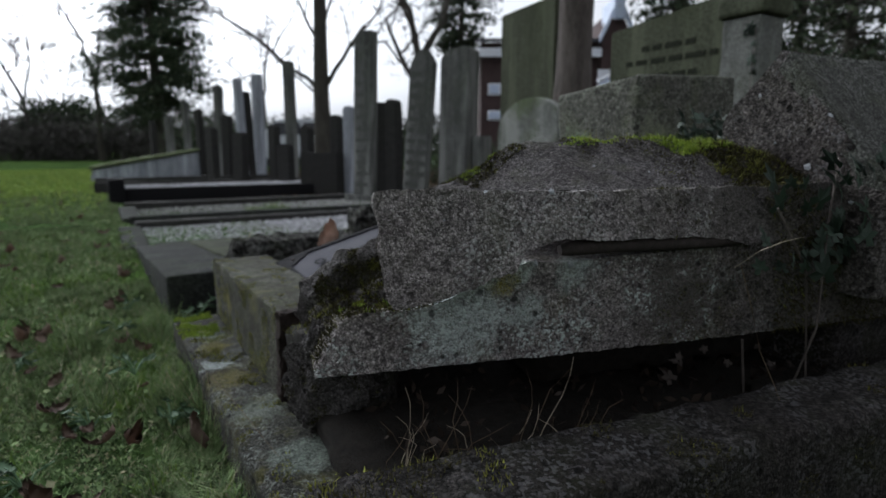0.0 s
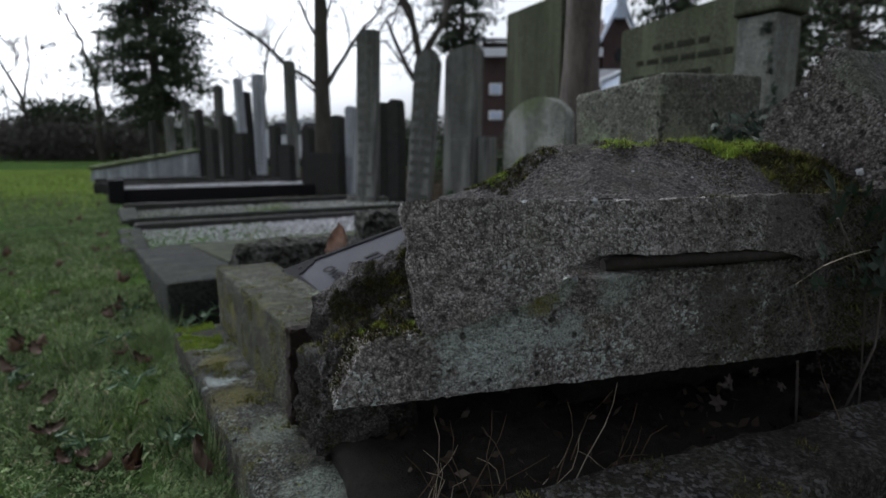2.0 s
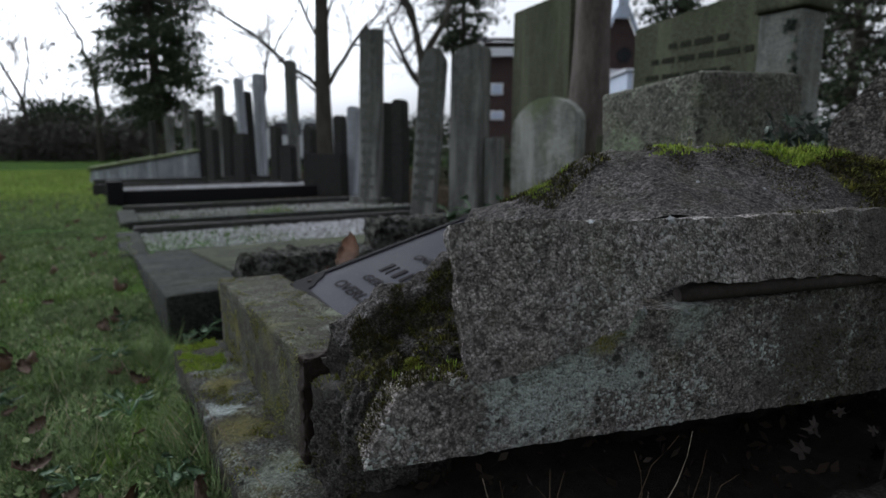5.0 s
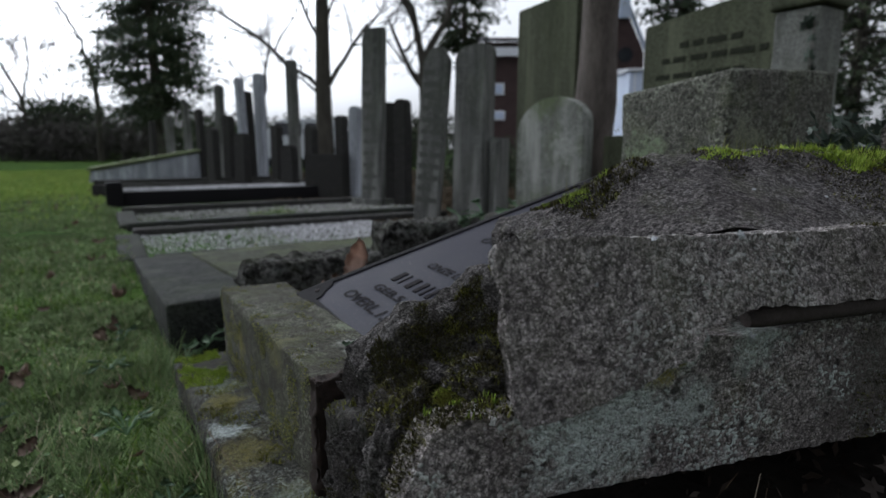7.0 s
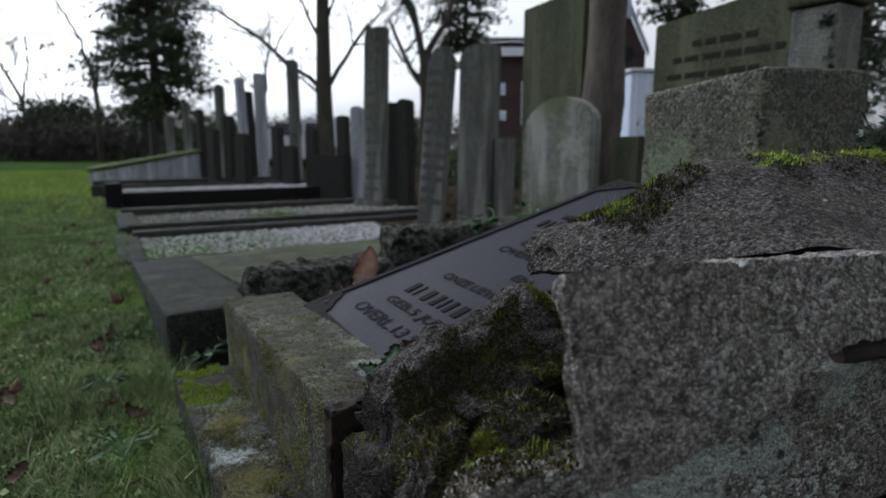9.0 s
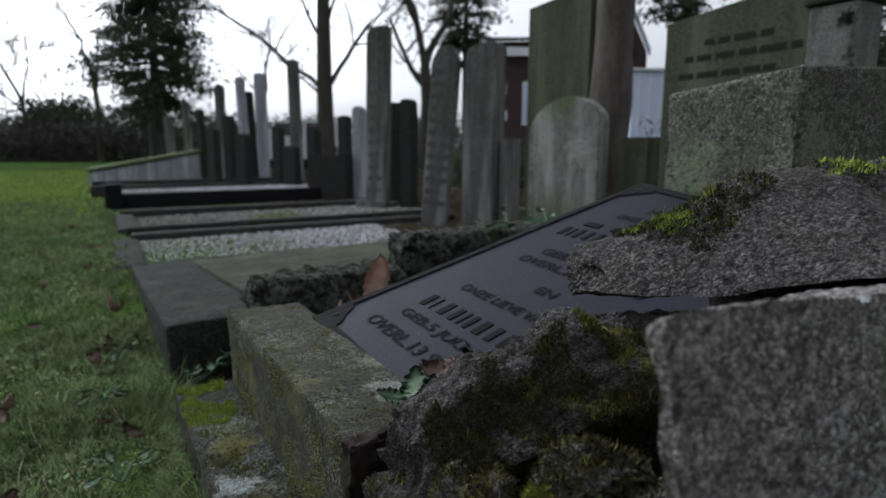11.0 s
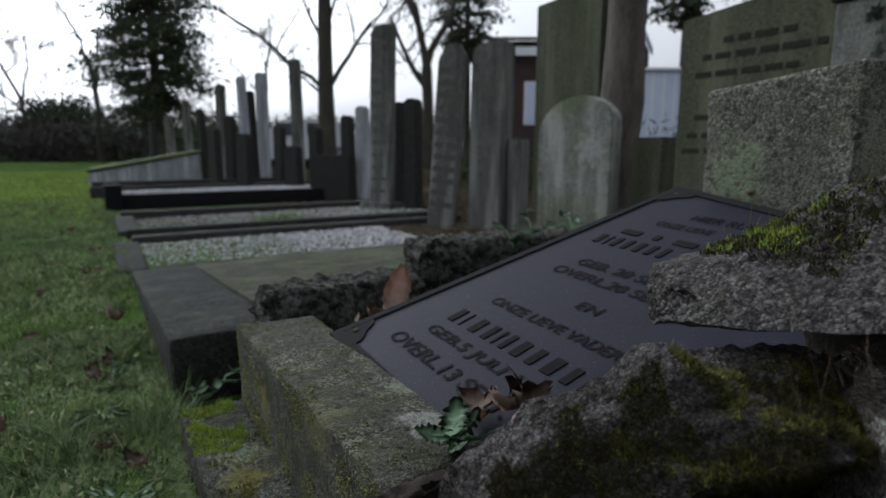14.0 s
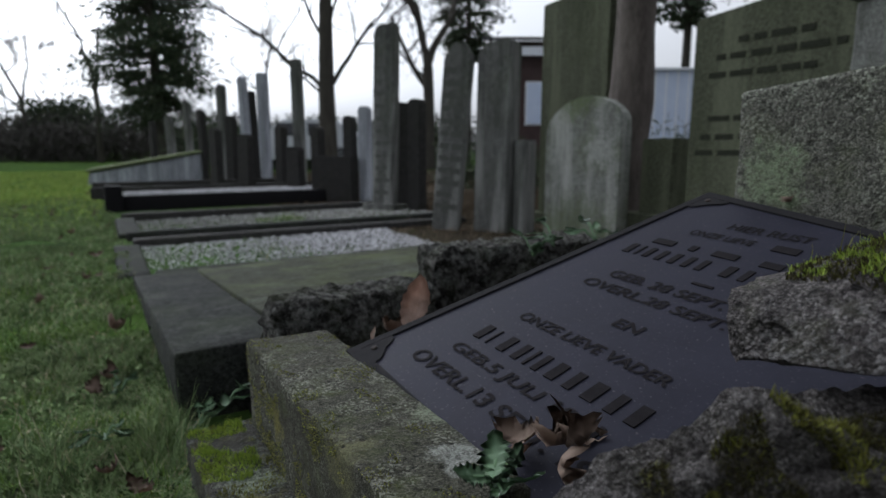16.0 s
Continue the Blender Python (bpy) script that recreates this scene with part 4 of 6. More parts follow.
long_kerb(0.16, 2.05, 6.28, 6.40, -0.16, 0.062, BLACK, "polished black granite grave kerb", 29)
gravel(0.17, 2.05, 6.40, 6.95, 0.052, GRAVEL, 6000, 0.013, "white gravel inside a black kerb", 30)
long_kerb(0.16, 2.05, 6.95, 7.05, -0.16, 0.062, BLACK, "polished black granite grave kerb", 31)
long_kerb(0.03, 0.165, 6.22, 6.40, -0.16, 0.155, BLACK, "black granite corner post of a grave", 32)
long_kerb(-0.1, 2.4, 7.9, 8.0, -0.2, 0.05, STONE_DARK, "dark stained grave kerb", 33)
long_kerb(-0.1, 2.4, 9.3, 9.42, -0.2, 0.04, STONE_DARK, "dark stained grave kerb", 34)
single("sloping_slab", hexa([(-0.2, 11.6, -0.15), (1.6, 11.6, -0.15), (1.6, 12.4, -0.15), (-0.2, 12.4, -0.15),
                      (-0.16, 11.6, 0.08), (1.56, 11.6, 0.40), (1.56, 12.4, 0.40), (-0.16, 12.4, 0.08)], 0.02, 0.15, 0.006, 6, 35, 0.02),
       STONE_BLUE, "pale sloping grave slab with a green top", "grave slab", smooth=True)
single("slab_cover", hexa([(-0.2, 11.55, 0.085), (1.6, 11.55, 0.405), (1.6, 12.45, 0.405), (-0.2, 12.45, 0.085),
                    (-0.2, 11.55, 0.135), (1.6, 11.55, 0.455), (1.6, 12.45, 0.455), (-0.2, 12.45, 0.135)], 0.015, 0.15, 0.005, 6, 36, 0.02),
       mat_concrete("mossy_cover", (0.12, 0.15, 0.07), (0.26, 0.31, 0.17), 60, 0.2, 0.8, 0.1, 3), "mossy green cover of a sloping grave slab", "grave slab", smooth=True)


# ---- headstones ----
def headstone(x, y, z, profile, depth, mat, label, rows=(), plinth=0.0, lean=0.0, tilt=0.0, seed=0.0, twist=0.0, ink=None):
    """A headstone whose face looks towards -x: its outline (y, z) about its foot; rows of worn lettering (z, height, y0, y1)."""
    root = thing("headstone", pose(x, y, z, tilt, lean, twist), label, "headstone", "headstones of the row")
    part("slab", prism(profile, depth, 0.008, 0.004, seed), mat, root)
    if plinth:
        ys = [p[0] for p in profile]
        part("plinth", boxes([(-0.05, min(ys) - 0.06, -0.1, depth + 0.05, max(ys) + 0.06, plinth)]), mat, root)
    rng = random.Random(int(seed * 10) + 3)
    for zz, h, y0, y1 in rows:
        a = y1
        while a - 0.03 > y0:
            w = min(rng.uniform(0.04, 0.11), a - y0)
            part("lettering_bar", boxes([(-0.0025, a - w, zz, 0.004, a, zz + h)]), ink or LETTER, root, "worn dark lettering")
            a -= w + rng.uniform(0.012, 0.025)
    return root


def arch(w, h, rise, n=9):
    """A slab outline with a curved top."""
    pts = [(-w / 2, -0.2), (w / 2, -0.2)]
    for i in range(n + 1):
        a = math.pi * i / n
        pts.append((math.cos(a) * w / 2, h - rise + math.sin(a) * rise))
    return pts


def block(w, h, shoulder=0.0):
    s = shoulder
    if not s:
        return [(-w / 2, -0.2), (w / 2, -0.2), (w / 2, h), (-w / 2, h)]
    return [(-w / 2, -0.2), (w / 2, -0.2), (w / 2, h - s), (w / 2 - s, h), (-w / 2 + s, h), (-w / 2, h - s)]


# round-topped lichened stone and the post beside it
headstone(2.255, 2.845, -0.08, [(-0.25, -0.2), (0.25, -0.2), (0.252, 0.63), (0.235, 0.69), (0.19, 0.74), (0.12, 0.79), (0.03, 0.818), (-0.06, 0.822), (-0.14, 0.80), (-0.20, 0.765), (-0.245, 0.72), (-0.25, 0.66)], 0.09, STONE_PALE,
          "low grey headstone with a curved top, green with lichen", seed=1, twist=9)
headstone(2.44, 2.50, -0.08, block(0.20, 0.60), 0.12, STONE_GREEN, "squared dark stone block behind the round headstone", plinth=0.22, seed=12)
headstone(2.18, 3.29, -0.08, block(0.10, 0.60), 0.10, STONE_GREY, "squared grey stone post beside the round headstone", seed=2)
# tall green slab behind the tree trunk
headstone(2.62, 3.325, -0.08, [(-0.30, -0.2), (0.31, -0.2), (0.30, 1.475), (-0.30, 1.50)], 0.14, STONE_GREEN, "tall dark algae-green slab headstone", plinth=0.12, seed=3)
# inscribed monument with its pillar
headstone(2.26, 1.86, -0.08, [(-0.31, -0.2), (0.33, -0.2), (0.33, 1.085), (-0.31, 1.145)], 0.18, STONE_GREEN, "broad green stone monument with worn inscription",
          rows=[(0.965, 0.024, -0.16, 0.13), (0.905, 0.024, -0.27, 0.22), (0.835, 0.024, -0.22, 0.25), (0.66, 0.023, 0.08, 0.24), (0.585, 0.023, 0.05, 0.27), (0.52, 0.023, 0.02, 0.29)], plinth=0.10, seed=4)
pillar = thing("stone_pillar", pose(2.335, 1.49, -0.08), "square sandstone pillar with a moulded cap", "pillar")
part("shaft", rbox(0.165, 0.165, 1.03, 0.010, 0.05, 0.003, 8, 4), SAND, pillar)
bm = rbox(0.205, 0.205, 0.085, 0.018, 0.04, 0.003, 8, 5)
bmesh.ops.translate(bm, vec=(0, 0, 1.033), verts=bm.verts)
part("cap", bm, STONE_GREEN, pillar, "dark green stone cap")
bm = rbox(0.16, 0.16, 0.22, 0.02, 0.06, 0.003, 8, 6)
bmesh.ops.translate(bm, vec=(0, 0, 1.121), verts=bm.verts)
part("block", bm, STONE_GREEN, pillar)

# leaning white stone, wide stone, slim stone and the dark ones behind
headstone(1.88, 3.66, -0.10, [(-0.09, -0.2), (0.09, -0.2), (0.09, 1.10), (0.04, 1.19), (-0.03, 1.20), (-0.09, 1.12)], 0.06, STONE_GREY, "slim pale headstone leaning, with lines of lettering",
          rows=[(1.02 - 0.075 * i, 0.035, -0.075, 0.075) for i in range(12)], lean=-1.2, tilt=5.3, twist=35, ink=LETTER_FAINT, seed=5)
headstone(2.07, 3.43, -0.08, [(-0.115, -0.2), (0.115, -0.2), (0.115, 1.12), (0.08, 1.17), (-0.08, 1.195), (-0.115, 1.17)], 0.14, STONE_GREY, "grey-green streaked stone slab headstone",
          lean=2, twist=25, seed=6)
headstone(2.015, 4.91, -0.10, [(-0.10, -0.2), (0.10, -0.2), (0.10, 1.50), (0.06, 1.56), (-0.10, 1.56)], 0.10, STONE_GREY, "tall slim grey headstone with faint lettering",
          rows=[(1.40 - 0.10 * i, 0.03, -0.07, 0.07) for i in range(13)], plinth=0.12, lean=2.5, twist=30, ink=LETTER_FAINT, seed=7)
headstone(2.28, 5.15, -0.10, arch(0.42, 0.97, 0.06), 0.14, STONE_DARK, "dark broad headstone with a low arched top", twist=30, seed=8)
headstone(2.05, 6.22, -0.10, block(0.50, 0.50), 0.12, STONE_DARK, "low black headstone at the end of a gravel grave", twist=35, seed=9)

# far stones of the row, seen between the nearer ones
FAR = [(426, 24.0, 142, 10, STONE_BLUE), (456, 25.0, 136, 13, STONE_BLUE), (513, 22.0, 114, 12, STONE_GREY), (384, 25.0, 154, 9, STONE_GREY),
       (352, 27.0, 196, 9, STONE_DARK), (330, 29.0, 180, 7, STONE_GREY), (398, 23.0, 205, 12, STONE_DARK), (441, 24.5, 165, 6, STONE_DARK), (480, 21.5, 222, 14, STONE_DARK),
       (538, 18.0, 222, 14, STONE_DARK), (592, 17.0, 205, 12, STONE_DARK), (615, 16.0, 190, 12, STONE_BLUE), (370, 21.0, 225, 16, STONE_DARK), (418, 19.0, 235, 18, STONE_DARK),
       (500, 17.0, 255, 18, STONE_DARK), (300, 30.0, 205, 8, STONE_GREY), (268, 31.0, 215, 8, STONE_DARK), (690, 13.0, 178, 16, STONE_DARK)]
for i, (px, zd, top, half, mat) in enumerate(FAR):
    d = zd * 0.40
    l = (px - 784) / 1035 * d
    g = site(l, d)
    gz = ground_z(g.x, g.y)
    h = 0.43 + (265 - top) / 1035 * d - gz
    w = 2 * half / 1035 * d * 0.8
    words = "slim blue-grey headstone far along the row" if mat is STONE_BLUE else "dark weathered headstone far along the row" if mat is STONE_DARK else "slim grey headstone far along the row"
    headstone(g.x, g.y, gz, block(w, h, 0.03) if i % 3 else arch(w, h, 0.06), 0.10, mat, words, lean=((i * 37) % 7 - 3) * 0.3, tilt=((i * 23) % 5 - 2) * 0.6, twist=18 + (i % 4) * 6, seed=20 + i)

# ---- trees ----
def limb(bm, tw, p, d, r, length, depth, rng, upward=0.25, wobble=0.16, split=(3, 4), thin=0.011):
    """A bent branch that forks; thin ends go to the twig mesh."""
    pts, radii = [p], [r]
    n = 6
    for i in range(n):
        d = (d + Vector((rng.gauss(0, wobble), rng.gauss(0, wobble), rng.gauss(0, wobble) + upward * 0.25))).normalized()
        p = p + d * length / n
        pts.append(p)
        radii.append(r * (1 - 0.5 * (i + 1) / n))
    tube(bm if r > 0.02 else tw, pts, radii, 7 if r > 0.05 else 4)
    if depth <= 0:
        return
    for _ in range(rng.randint(*split)):
        k = rng.randint(2, n)
        q = Vector((rng.gauss(0, 1), rng.gauss(0, 1), rng.gauss(0.2, 0.6))).normalized()
        limb(bm, tw, pts[k], (d * 0.7 + q * 0.8).normalized(), max(radii[k] * 0.6, thin), length * rng.uniform(0.55, 0.8), depth - 1, rng, upward, wobble, split, thin)


def bare_tree(place, r, trunk_h, limbs, seed, label, depth=4, lean=(0, 0), mat=None):
    root = thing("bare_tree", Matrix.Translation(place), label, "tree")
    rng = random.Random(seed)
    bm, tw = bmesh.new(), bmesh.new()
    top = Vector((lean[0], lean[1], trunk_h))
    pts = [Vector((0, 0, -0.2)), Vector((0, 0, trunk_h * 0.3)) + top * 0.02, top * 0.65 + Vector((0.04, 0, 0)), top]
    tube(bm, pts, [r * 1.25, r, r * 0.8, r * (0.8 if trunk_h < 4 else 0.4)], 12)
    for d, rr, ln, hh in limbs:
        limb(bm, tw, top * hh, Vector(d).normalized(), r * rr, ln, depth, rng, thin=0.0004 * Vector(place).length)
    part("trunk", bm, mat or BARK_FAR, root, "", True)
    part("crown", tw, TWIG, root, "bare twigs")
    return root


SX, SY = site(1, 0), site(0, 1)


def bearing(a, up):
    """A direction across the view axis: a to the right, up upwards."""
    return SX * a + Vector((0, 0, up))


def spot(px, d):
    """A place on the ground d metres out on the bearing numbered px."""
    g = site((px - 784) / 1035 * d, d)
    g.z = ground_z(g.x, g.y) - 0.05
    return g


bare_tree(spot(572, 15.0), 0.19, 6.5, [(bearing(-0.62, 0.72), 0.34, 3.0, 0.30), (bearing(0.66, 0.7), 0.36, 2.0, 0.31), (bearing(-0.9, 0.28), 0.2, 1.3, 0.29), (bearing(-0.35, 0.9), 0.25, 2.2, 0.48),
                                       (bearing(0.4, 0.85), 0.25, 2.0, 0.5), (bearing(0.3, 0.9), 0.4, 2.5, 0.8)], 5, "bare deciduous tree with forking limbs", 4)
bare_tree(spot(745, 18.0), 0.20, 3.0, [(bearing(-0.62, 0.75), 0.45, 2.8, 0.80), (bearing(-0.3, 1), 0.6, 3.4, 1.0), (bearing(0.3, 0.9), 0.6, 3.4, 1.0), (bearing(-0.8, 0.4), 0.25, 1.6, 0.9)], 8,
          "bare deciduous tree behind the headstones", 4)
bare_tree(spot(52, 30.0), 0.13, 3.0, [(bearing(-0.3, 1), 0.7, 4.0, 1.0), (bearing(0.5, 0.9), 0.5, 3.2, 0.95), (bearing(-0.7, 0.8), 0.4, 2.6, 0.8)], 11, "bare tree beyond the lawn", 4)
bare_tree(spot(90, 32.0), 0.08, 2.6, [(bearing(-0.1, 1), 0.7, 3.6, 1.0), (bearing(0.4, 0.9), 0.5, 2.6, 0.9)], 12, "thin bare tree beyond the lawn", 3)
bare_tree(spot(22, 34.0), 0.07, 2.4, [(bearing(0.1, 1), 0.7, 3.4, 1.0), (bearing(-0.5, 0.9), 0.5, 2.6, 0.9)], 13, "thin bare tree beyond the lawn", 3)
bare_tree(spot(470, 26.0), 0.10, 2.8, [(bearing(0.1, 1), 0.7, 2.6, 1.0), (bearing(-0.5, 0.9), 0.5, 2.0, 0.9)], 14, "thin bare tree behind the headstones", 3)
bare_tree(spot(180, 27.0), 0.13, 3.6, [(bearing(-0.3, 1), 0.7, 3.6, 1.0), (bearing(0.3, 0.9), 0.5, 2.6, 0.9)], 15, "thin bare tree beside the conifer", 3)


def trunk_tree():
    """The bark-stripped trunk between the headstones, with its crown above the view."""
    root = thing("tree", pose(2.65, 2.86, -0.08), "rough grey-brown tree trunk between headstones", "tree")
    bm = bmesh.new()
    pts, rad = [], []
    for i in range(25):
        z = -0.2 + i * 0.2
        pts.append(Vector((0.10 * (0.6 - z) * 0.35, 0.02 * math.sin(z * 3), z)))
        rad.append((0.165 if z < 0.1 else 0.128) * (1 + 0.05 * math.sin(z * 9)) * (1 - 0.02 * i))
    tube(bm, pts, rad, 28)
    for v in bm.verts:
        k = noise.noise(Vector((v.co.x * 14, v.co.y * 14, v.co.z * 3.5))) * 0.016 + noise.noise(v.co * 30) * 0.006
        c = Vector((0, 0, v.co.z))
        v.co += (v.co - c).normalized() * k
    part("trunk", bm, BARK, root, "", True)
    bm, tw = bmesh.new(), bmesh.new()
    rng = random.Random(3)
    for a in range(5):
        limb(bm, tw, pts[-1], Vector((math.cos(a * 1.3), math.sin(a * 1.3), 0.9)).normalized(), 0.06, 1.8, 3, rng)
    part("limbs", bm, BARK, root, "", True)
    part("crown", tw, TWIG, root)


trunk_tree()


def evergreen(place, height, radius, base, n, size, seed, label, shape="cone", layers=14, spread=0.85, boughs=13, thick=0.45):
    """A conifer or ivy-clad tree: a trunk, and a crown of many small sprays on boughs, with gaps."""
    root = thing("evergreen_tree", Matrix.Translation(place), label, "tree")
    rng = np.random.default_rng(seed)
    bm = bmesh.new()
    tube(bm, [Vector((0, 0, -0.2)), Vector((0, 0, base)), Vector((0.05, 0, height * 0.6)), Vector((0, 0, height))], [radius * 0.09, radius * 0.075, radius * 0.05, 0.02], 8)
    P = []
    for i in range(layers):
        f = (i + 0.3) / layers
        z = base + (height - base) * f
        R = radius * ((1 - f) ** 0.7 if shape == "cone" else (1.0 - 0.25 * f) * (0.85 + 0.3 * noise.noise(Vector((i * 3.7, seed, 0)))) if shape == "column" else math.sqrt(max(0.05, 1 - (2 * f - 1) ** 2)))
        for b in range(boughs):
            a = rng.uniform(0, math.tau)
            z = base + (height - base) * (f + rng.uniform(-0.6, 0.6) / layers)
            ln = R * rng.uniform(0.55, 1.15)
            m = int(n / layers / boughs * rng.uniform(0.4, 1.6))
            t = rng.uniform(0.15, 1, m) ** 0.7
            side = rng.normal(0, 0.16, (m, 3)) * ln * spread * (0.35 + t[:, None])
            droop = -0.25 * t ** 2 * ln
            P.append(np.stack([np.cos(a) * ln * t, np.sin(a) * ln * t, z + droop], 1) + side * np.array([1, 1, thick]))
            tube(bm, [Vector((0, 0, z)), Vector((math.cos(a) * ln * 0.5, math.sin(a) * ln * 0.5, z - 0.05 * ln)), Vector((math.cos(a) * ln * 0.9, math.sin(a) * ln * 0.9, z - 0.2 * ln))], [0.04, 0.025, 0.01], 4)
    part("trunk", bm, BARK_FAR, root, "", True)
    part_mesh("crown", flakes(np.concatenate(P), size, seed, 0.4), NEEDLE, root, "dark green sprays")
    return root


evergreen(spot(285, 24.0), 13.5, 2.85, 1.9, 90000, 0.07, 1, "large dark conifer beside the lawn", "column", 27, 0.85, 11, 0.4)
evergreen(spot(815, 21.0), 11.0, 1.5, 3.6, 16000, 0.075, 2, "dark ivy-clad tree behind the headstones", "round", 14)
evergreen(spot(1480, 13.0), 8.0, 1.9, 1.3, 5500, 0.075, 3, "dense dark evergreen tree behind the monument", "round", 16)
evergreen(spot(1590, 11.0), 8.0, 1.7, 1.0, 5000, 0.07, 4, "dense dark evergreen tree behind the monument", "round", 16)
evergreen(spot(1180, 19.0), 9.0, 1.6, 4.4, 6000, 0.10, 5, "dark evergreen tree behind the house", "round", 10)
evergreen(spot(1395, 17.0), 9.0, 2.0, 1.6, 7500, 0.09, 6, "dark evergreen tree behind the monument", "round", 14)


def brush(points, n, size, spread, height, seed, label, mat, name="shrubbery", flat=0.16):
    """Tangled brushwood along a line of places."""
    rng = np.random.default_rng(seed)
    pts = np.array([p[:] for p in points])
    t = rng.uniform(0, len(pts) - 1, n)
    i = np.minimum(t.astype(int), len(pts) - 2)
    f = (t - i)[:, None]
    P = pts[i] * (1 - f) + pts[i + 1] * f
    hill = 0.72 + 0.28 * np.sin(t * 5.3 + seed) * np.sin(t * 2.1 + 1)
    P = P + rng.normal(0, spread, (n, 3)) * np.array([1, 1, 0])
    P[:, 2] = -0.15 + np.abs(rng.uniform(0, 1, n)) ** 0.8 * height * hill
    return tagged(part_mesh(name, flakes(P, size, seed, flat), mat), label, "shrubs", "", "stuff")


brush([spot(px, 29) for px in range(-60, 460, 40)], 16000, 0.17, 0.8, 2.4, 41, "brown tangled brushwood behind the lawn", BRUSH)
brush([spot(px, 31) for px in (60, 90, 120, 150, 170)], 9000, 0.12, 0.6, 3.6, 42, "dark evergreen bush behind the lawn", NEEDLE, "shrubbery", 0.5)
brush([spot(px, 20) for px in range(330, 800, 40)], 16000, 0.12, 0.5, 1.75, 43, "dark hedge behind the headstones", NEEDLE, "hedge")
brush([spot(px, 12) for px in range(1180, 1760, 40)], 16000, 0.08, 0.4, 1.3, 44, "dark hedge behind the monument", NEEDLE, "hedge")
brush([spot(px, 70) for px in range(-300, 1900, 90)], 16000, 0.6, 2.0, 5.0, 45, "far bare woods on the horizon", BRUSH, "woods")
brush([spot(px, 8.5) for px in range(780, 960, 30)], 3000, 0.06, 0.2, 0.8, 46, "dark low shrubs behind the headstones", NEEDLE)


# ---- house, shed and car beyond ----
def build_house():
    d = 20.0
    k = d / 1035
    g = spot(1000, d)
    root = thing("brick_house", Matrix.Translation((g.x, g.y, -0.1)) @ Matrix.Rotation(TURN, 4, 'Z'), "brick house with pale blue trim beyond the graveyard", "house")

    def X(px):
        return (px - 1000) * k

    def Z(py):
        return 0.53 + (265 - py) * k

    wall = boxes([(X(850), 0, -0.2, X(1052), 5, Z(84))])
    part("wall", wall, BRICK, root)
    bm = bmesh.new()
    prof = [(X(1052), -0.2), (X(1116), -0.2), (X(1116), Z(104)), (X(1078), Z(26)), (X(1052), Z(84))]
    f = bm.faces.new([bm.verts.new((x, -0.3, z)) for x, z in prof])
    out = bmesh.ops.extrude_face_region(bm, geom=[f])
    bmesh.ops.translate(bm, vec=(0, 5.3, 0), verts=[v for v in out["geom"] if isinstance(v, bmesh.types.BMVert)])
    bmesh.ops.recalc_face_normals(bm, faces=bm.faces)
    part("gable_wall", bm, BRICK, root)
    bm = bmesh.new()
    q = [bm.verts.new(p) for p in ((X(840), -0.3, Z(86)), (X(1054), -0.3, Z(86)), (X(1054), 2.5, Z(60)), (X(840), 2.5, Z(60)))]
    f = bm.faces.new(q)
    out = bmesh.ops.extrude_face_region(bm, geom=[f])
    bmesh.ops.translate(bm, vec=(0, 0, 0.12), verts=[v for v in out["geom"] if isinstance(v, bmesh.types.BMVert)])
    bmesh.ops.recalc_face_normals(bm, faces=bm.faces)
    part("roof", bm, ROOF, root)
    part("fascia", boxes([(X(845), -0.38, Z(110), X(1052), -0.30, Z(96))]), TRIM_WHITE, root, "pale painted fascia")
    for px, py in ((1122, 65), (1080, 60)):
        a, b = (X(1078), Z(24)), (X(1120), Z(110)) if px > 1100 else (X(1048), Z(88))
        bm = bmesh.new()
        q = [bm.verts.new(p) for p in ((a[0], -0.42, a[1]), (b[0], -0.42, b[1]), (b[0], -0.42, b[1] + 0.22), (a[0], -0.42, a[1] + 0.30))]
        f = bm.faces.new(q)
        out = bmesh.ops.extrude_face_region(bm, geom=[f])
        bmesh.ops.translate(bm, vec=(0, 0.11, 0), verts=[v for v in out["geom"] if isinstance(v, bmesh.types.BMVert)])
        bmesh.ops.recalc_face_normals(bm, faces=bm.faces)
        part("barge_board", bm, TRIM_BLUE, root, "pale blue barge board")
    part("dormer", boxes([(X(1069), -0.5, Z(50), X(1086), 1.0, Z(16))]), TRIM_BLUE, root, "pale blue turret")
    bm = bmesh.new()
    bmesh.ops.create_cone(bm, cap_ends=True, segments=20, radius1=0.24, radius2=0.24, depth=0.1, matrix=Matrix.Translation((X(1084), -0.33, Z(108))) @ Matrix.Rotation(math.pi / 2, 4, 'X'))
    part("round_window", bm, GLASS, root, "round window")
    for a, b, t, u in ((862, 884, 152, 172), (912, 950, 150, 222), (862, 886, 198, 214)):
        w = part("window", boxes([(X(a), -0.06, Z(u), X(b), -0.01, Z(t))]), TRIM_WHITE, root, "pale window frame")
        part("pane", boxes([(X(a) + 0.05, -0.09, Z(u) + 0.05, X(b) - 0.05, -0.065, Z(t) - 0.05)]), TRIM_BLUE, w, "pane with a pale blind")
    part("sign_board", boxes([(X(1045), -0.55, Z(160), X(1112), -0.46, Z(132))]), TRIM_WHITE, root, "white sign board")
    part("sign_stripe", boxes([(X(1058), -0.57, Z(150), X(1096), -0.553, Z(142))]), PINK, root, "red stripe")


build_house()


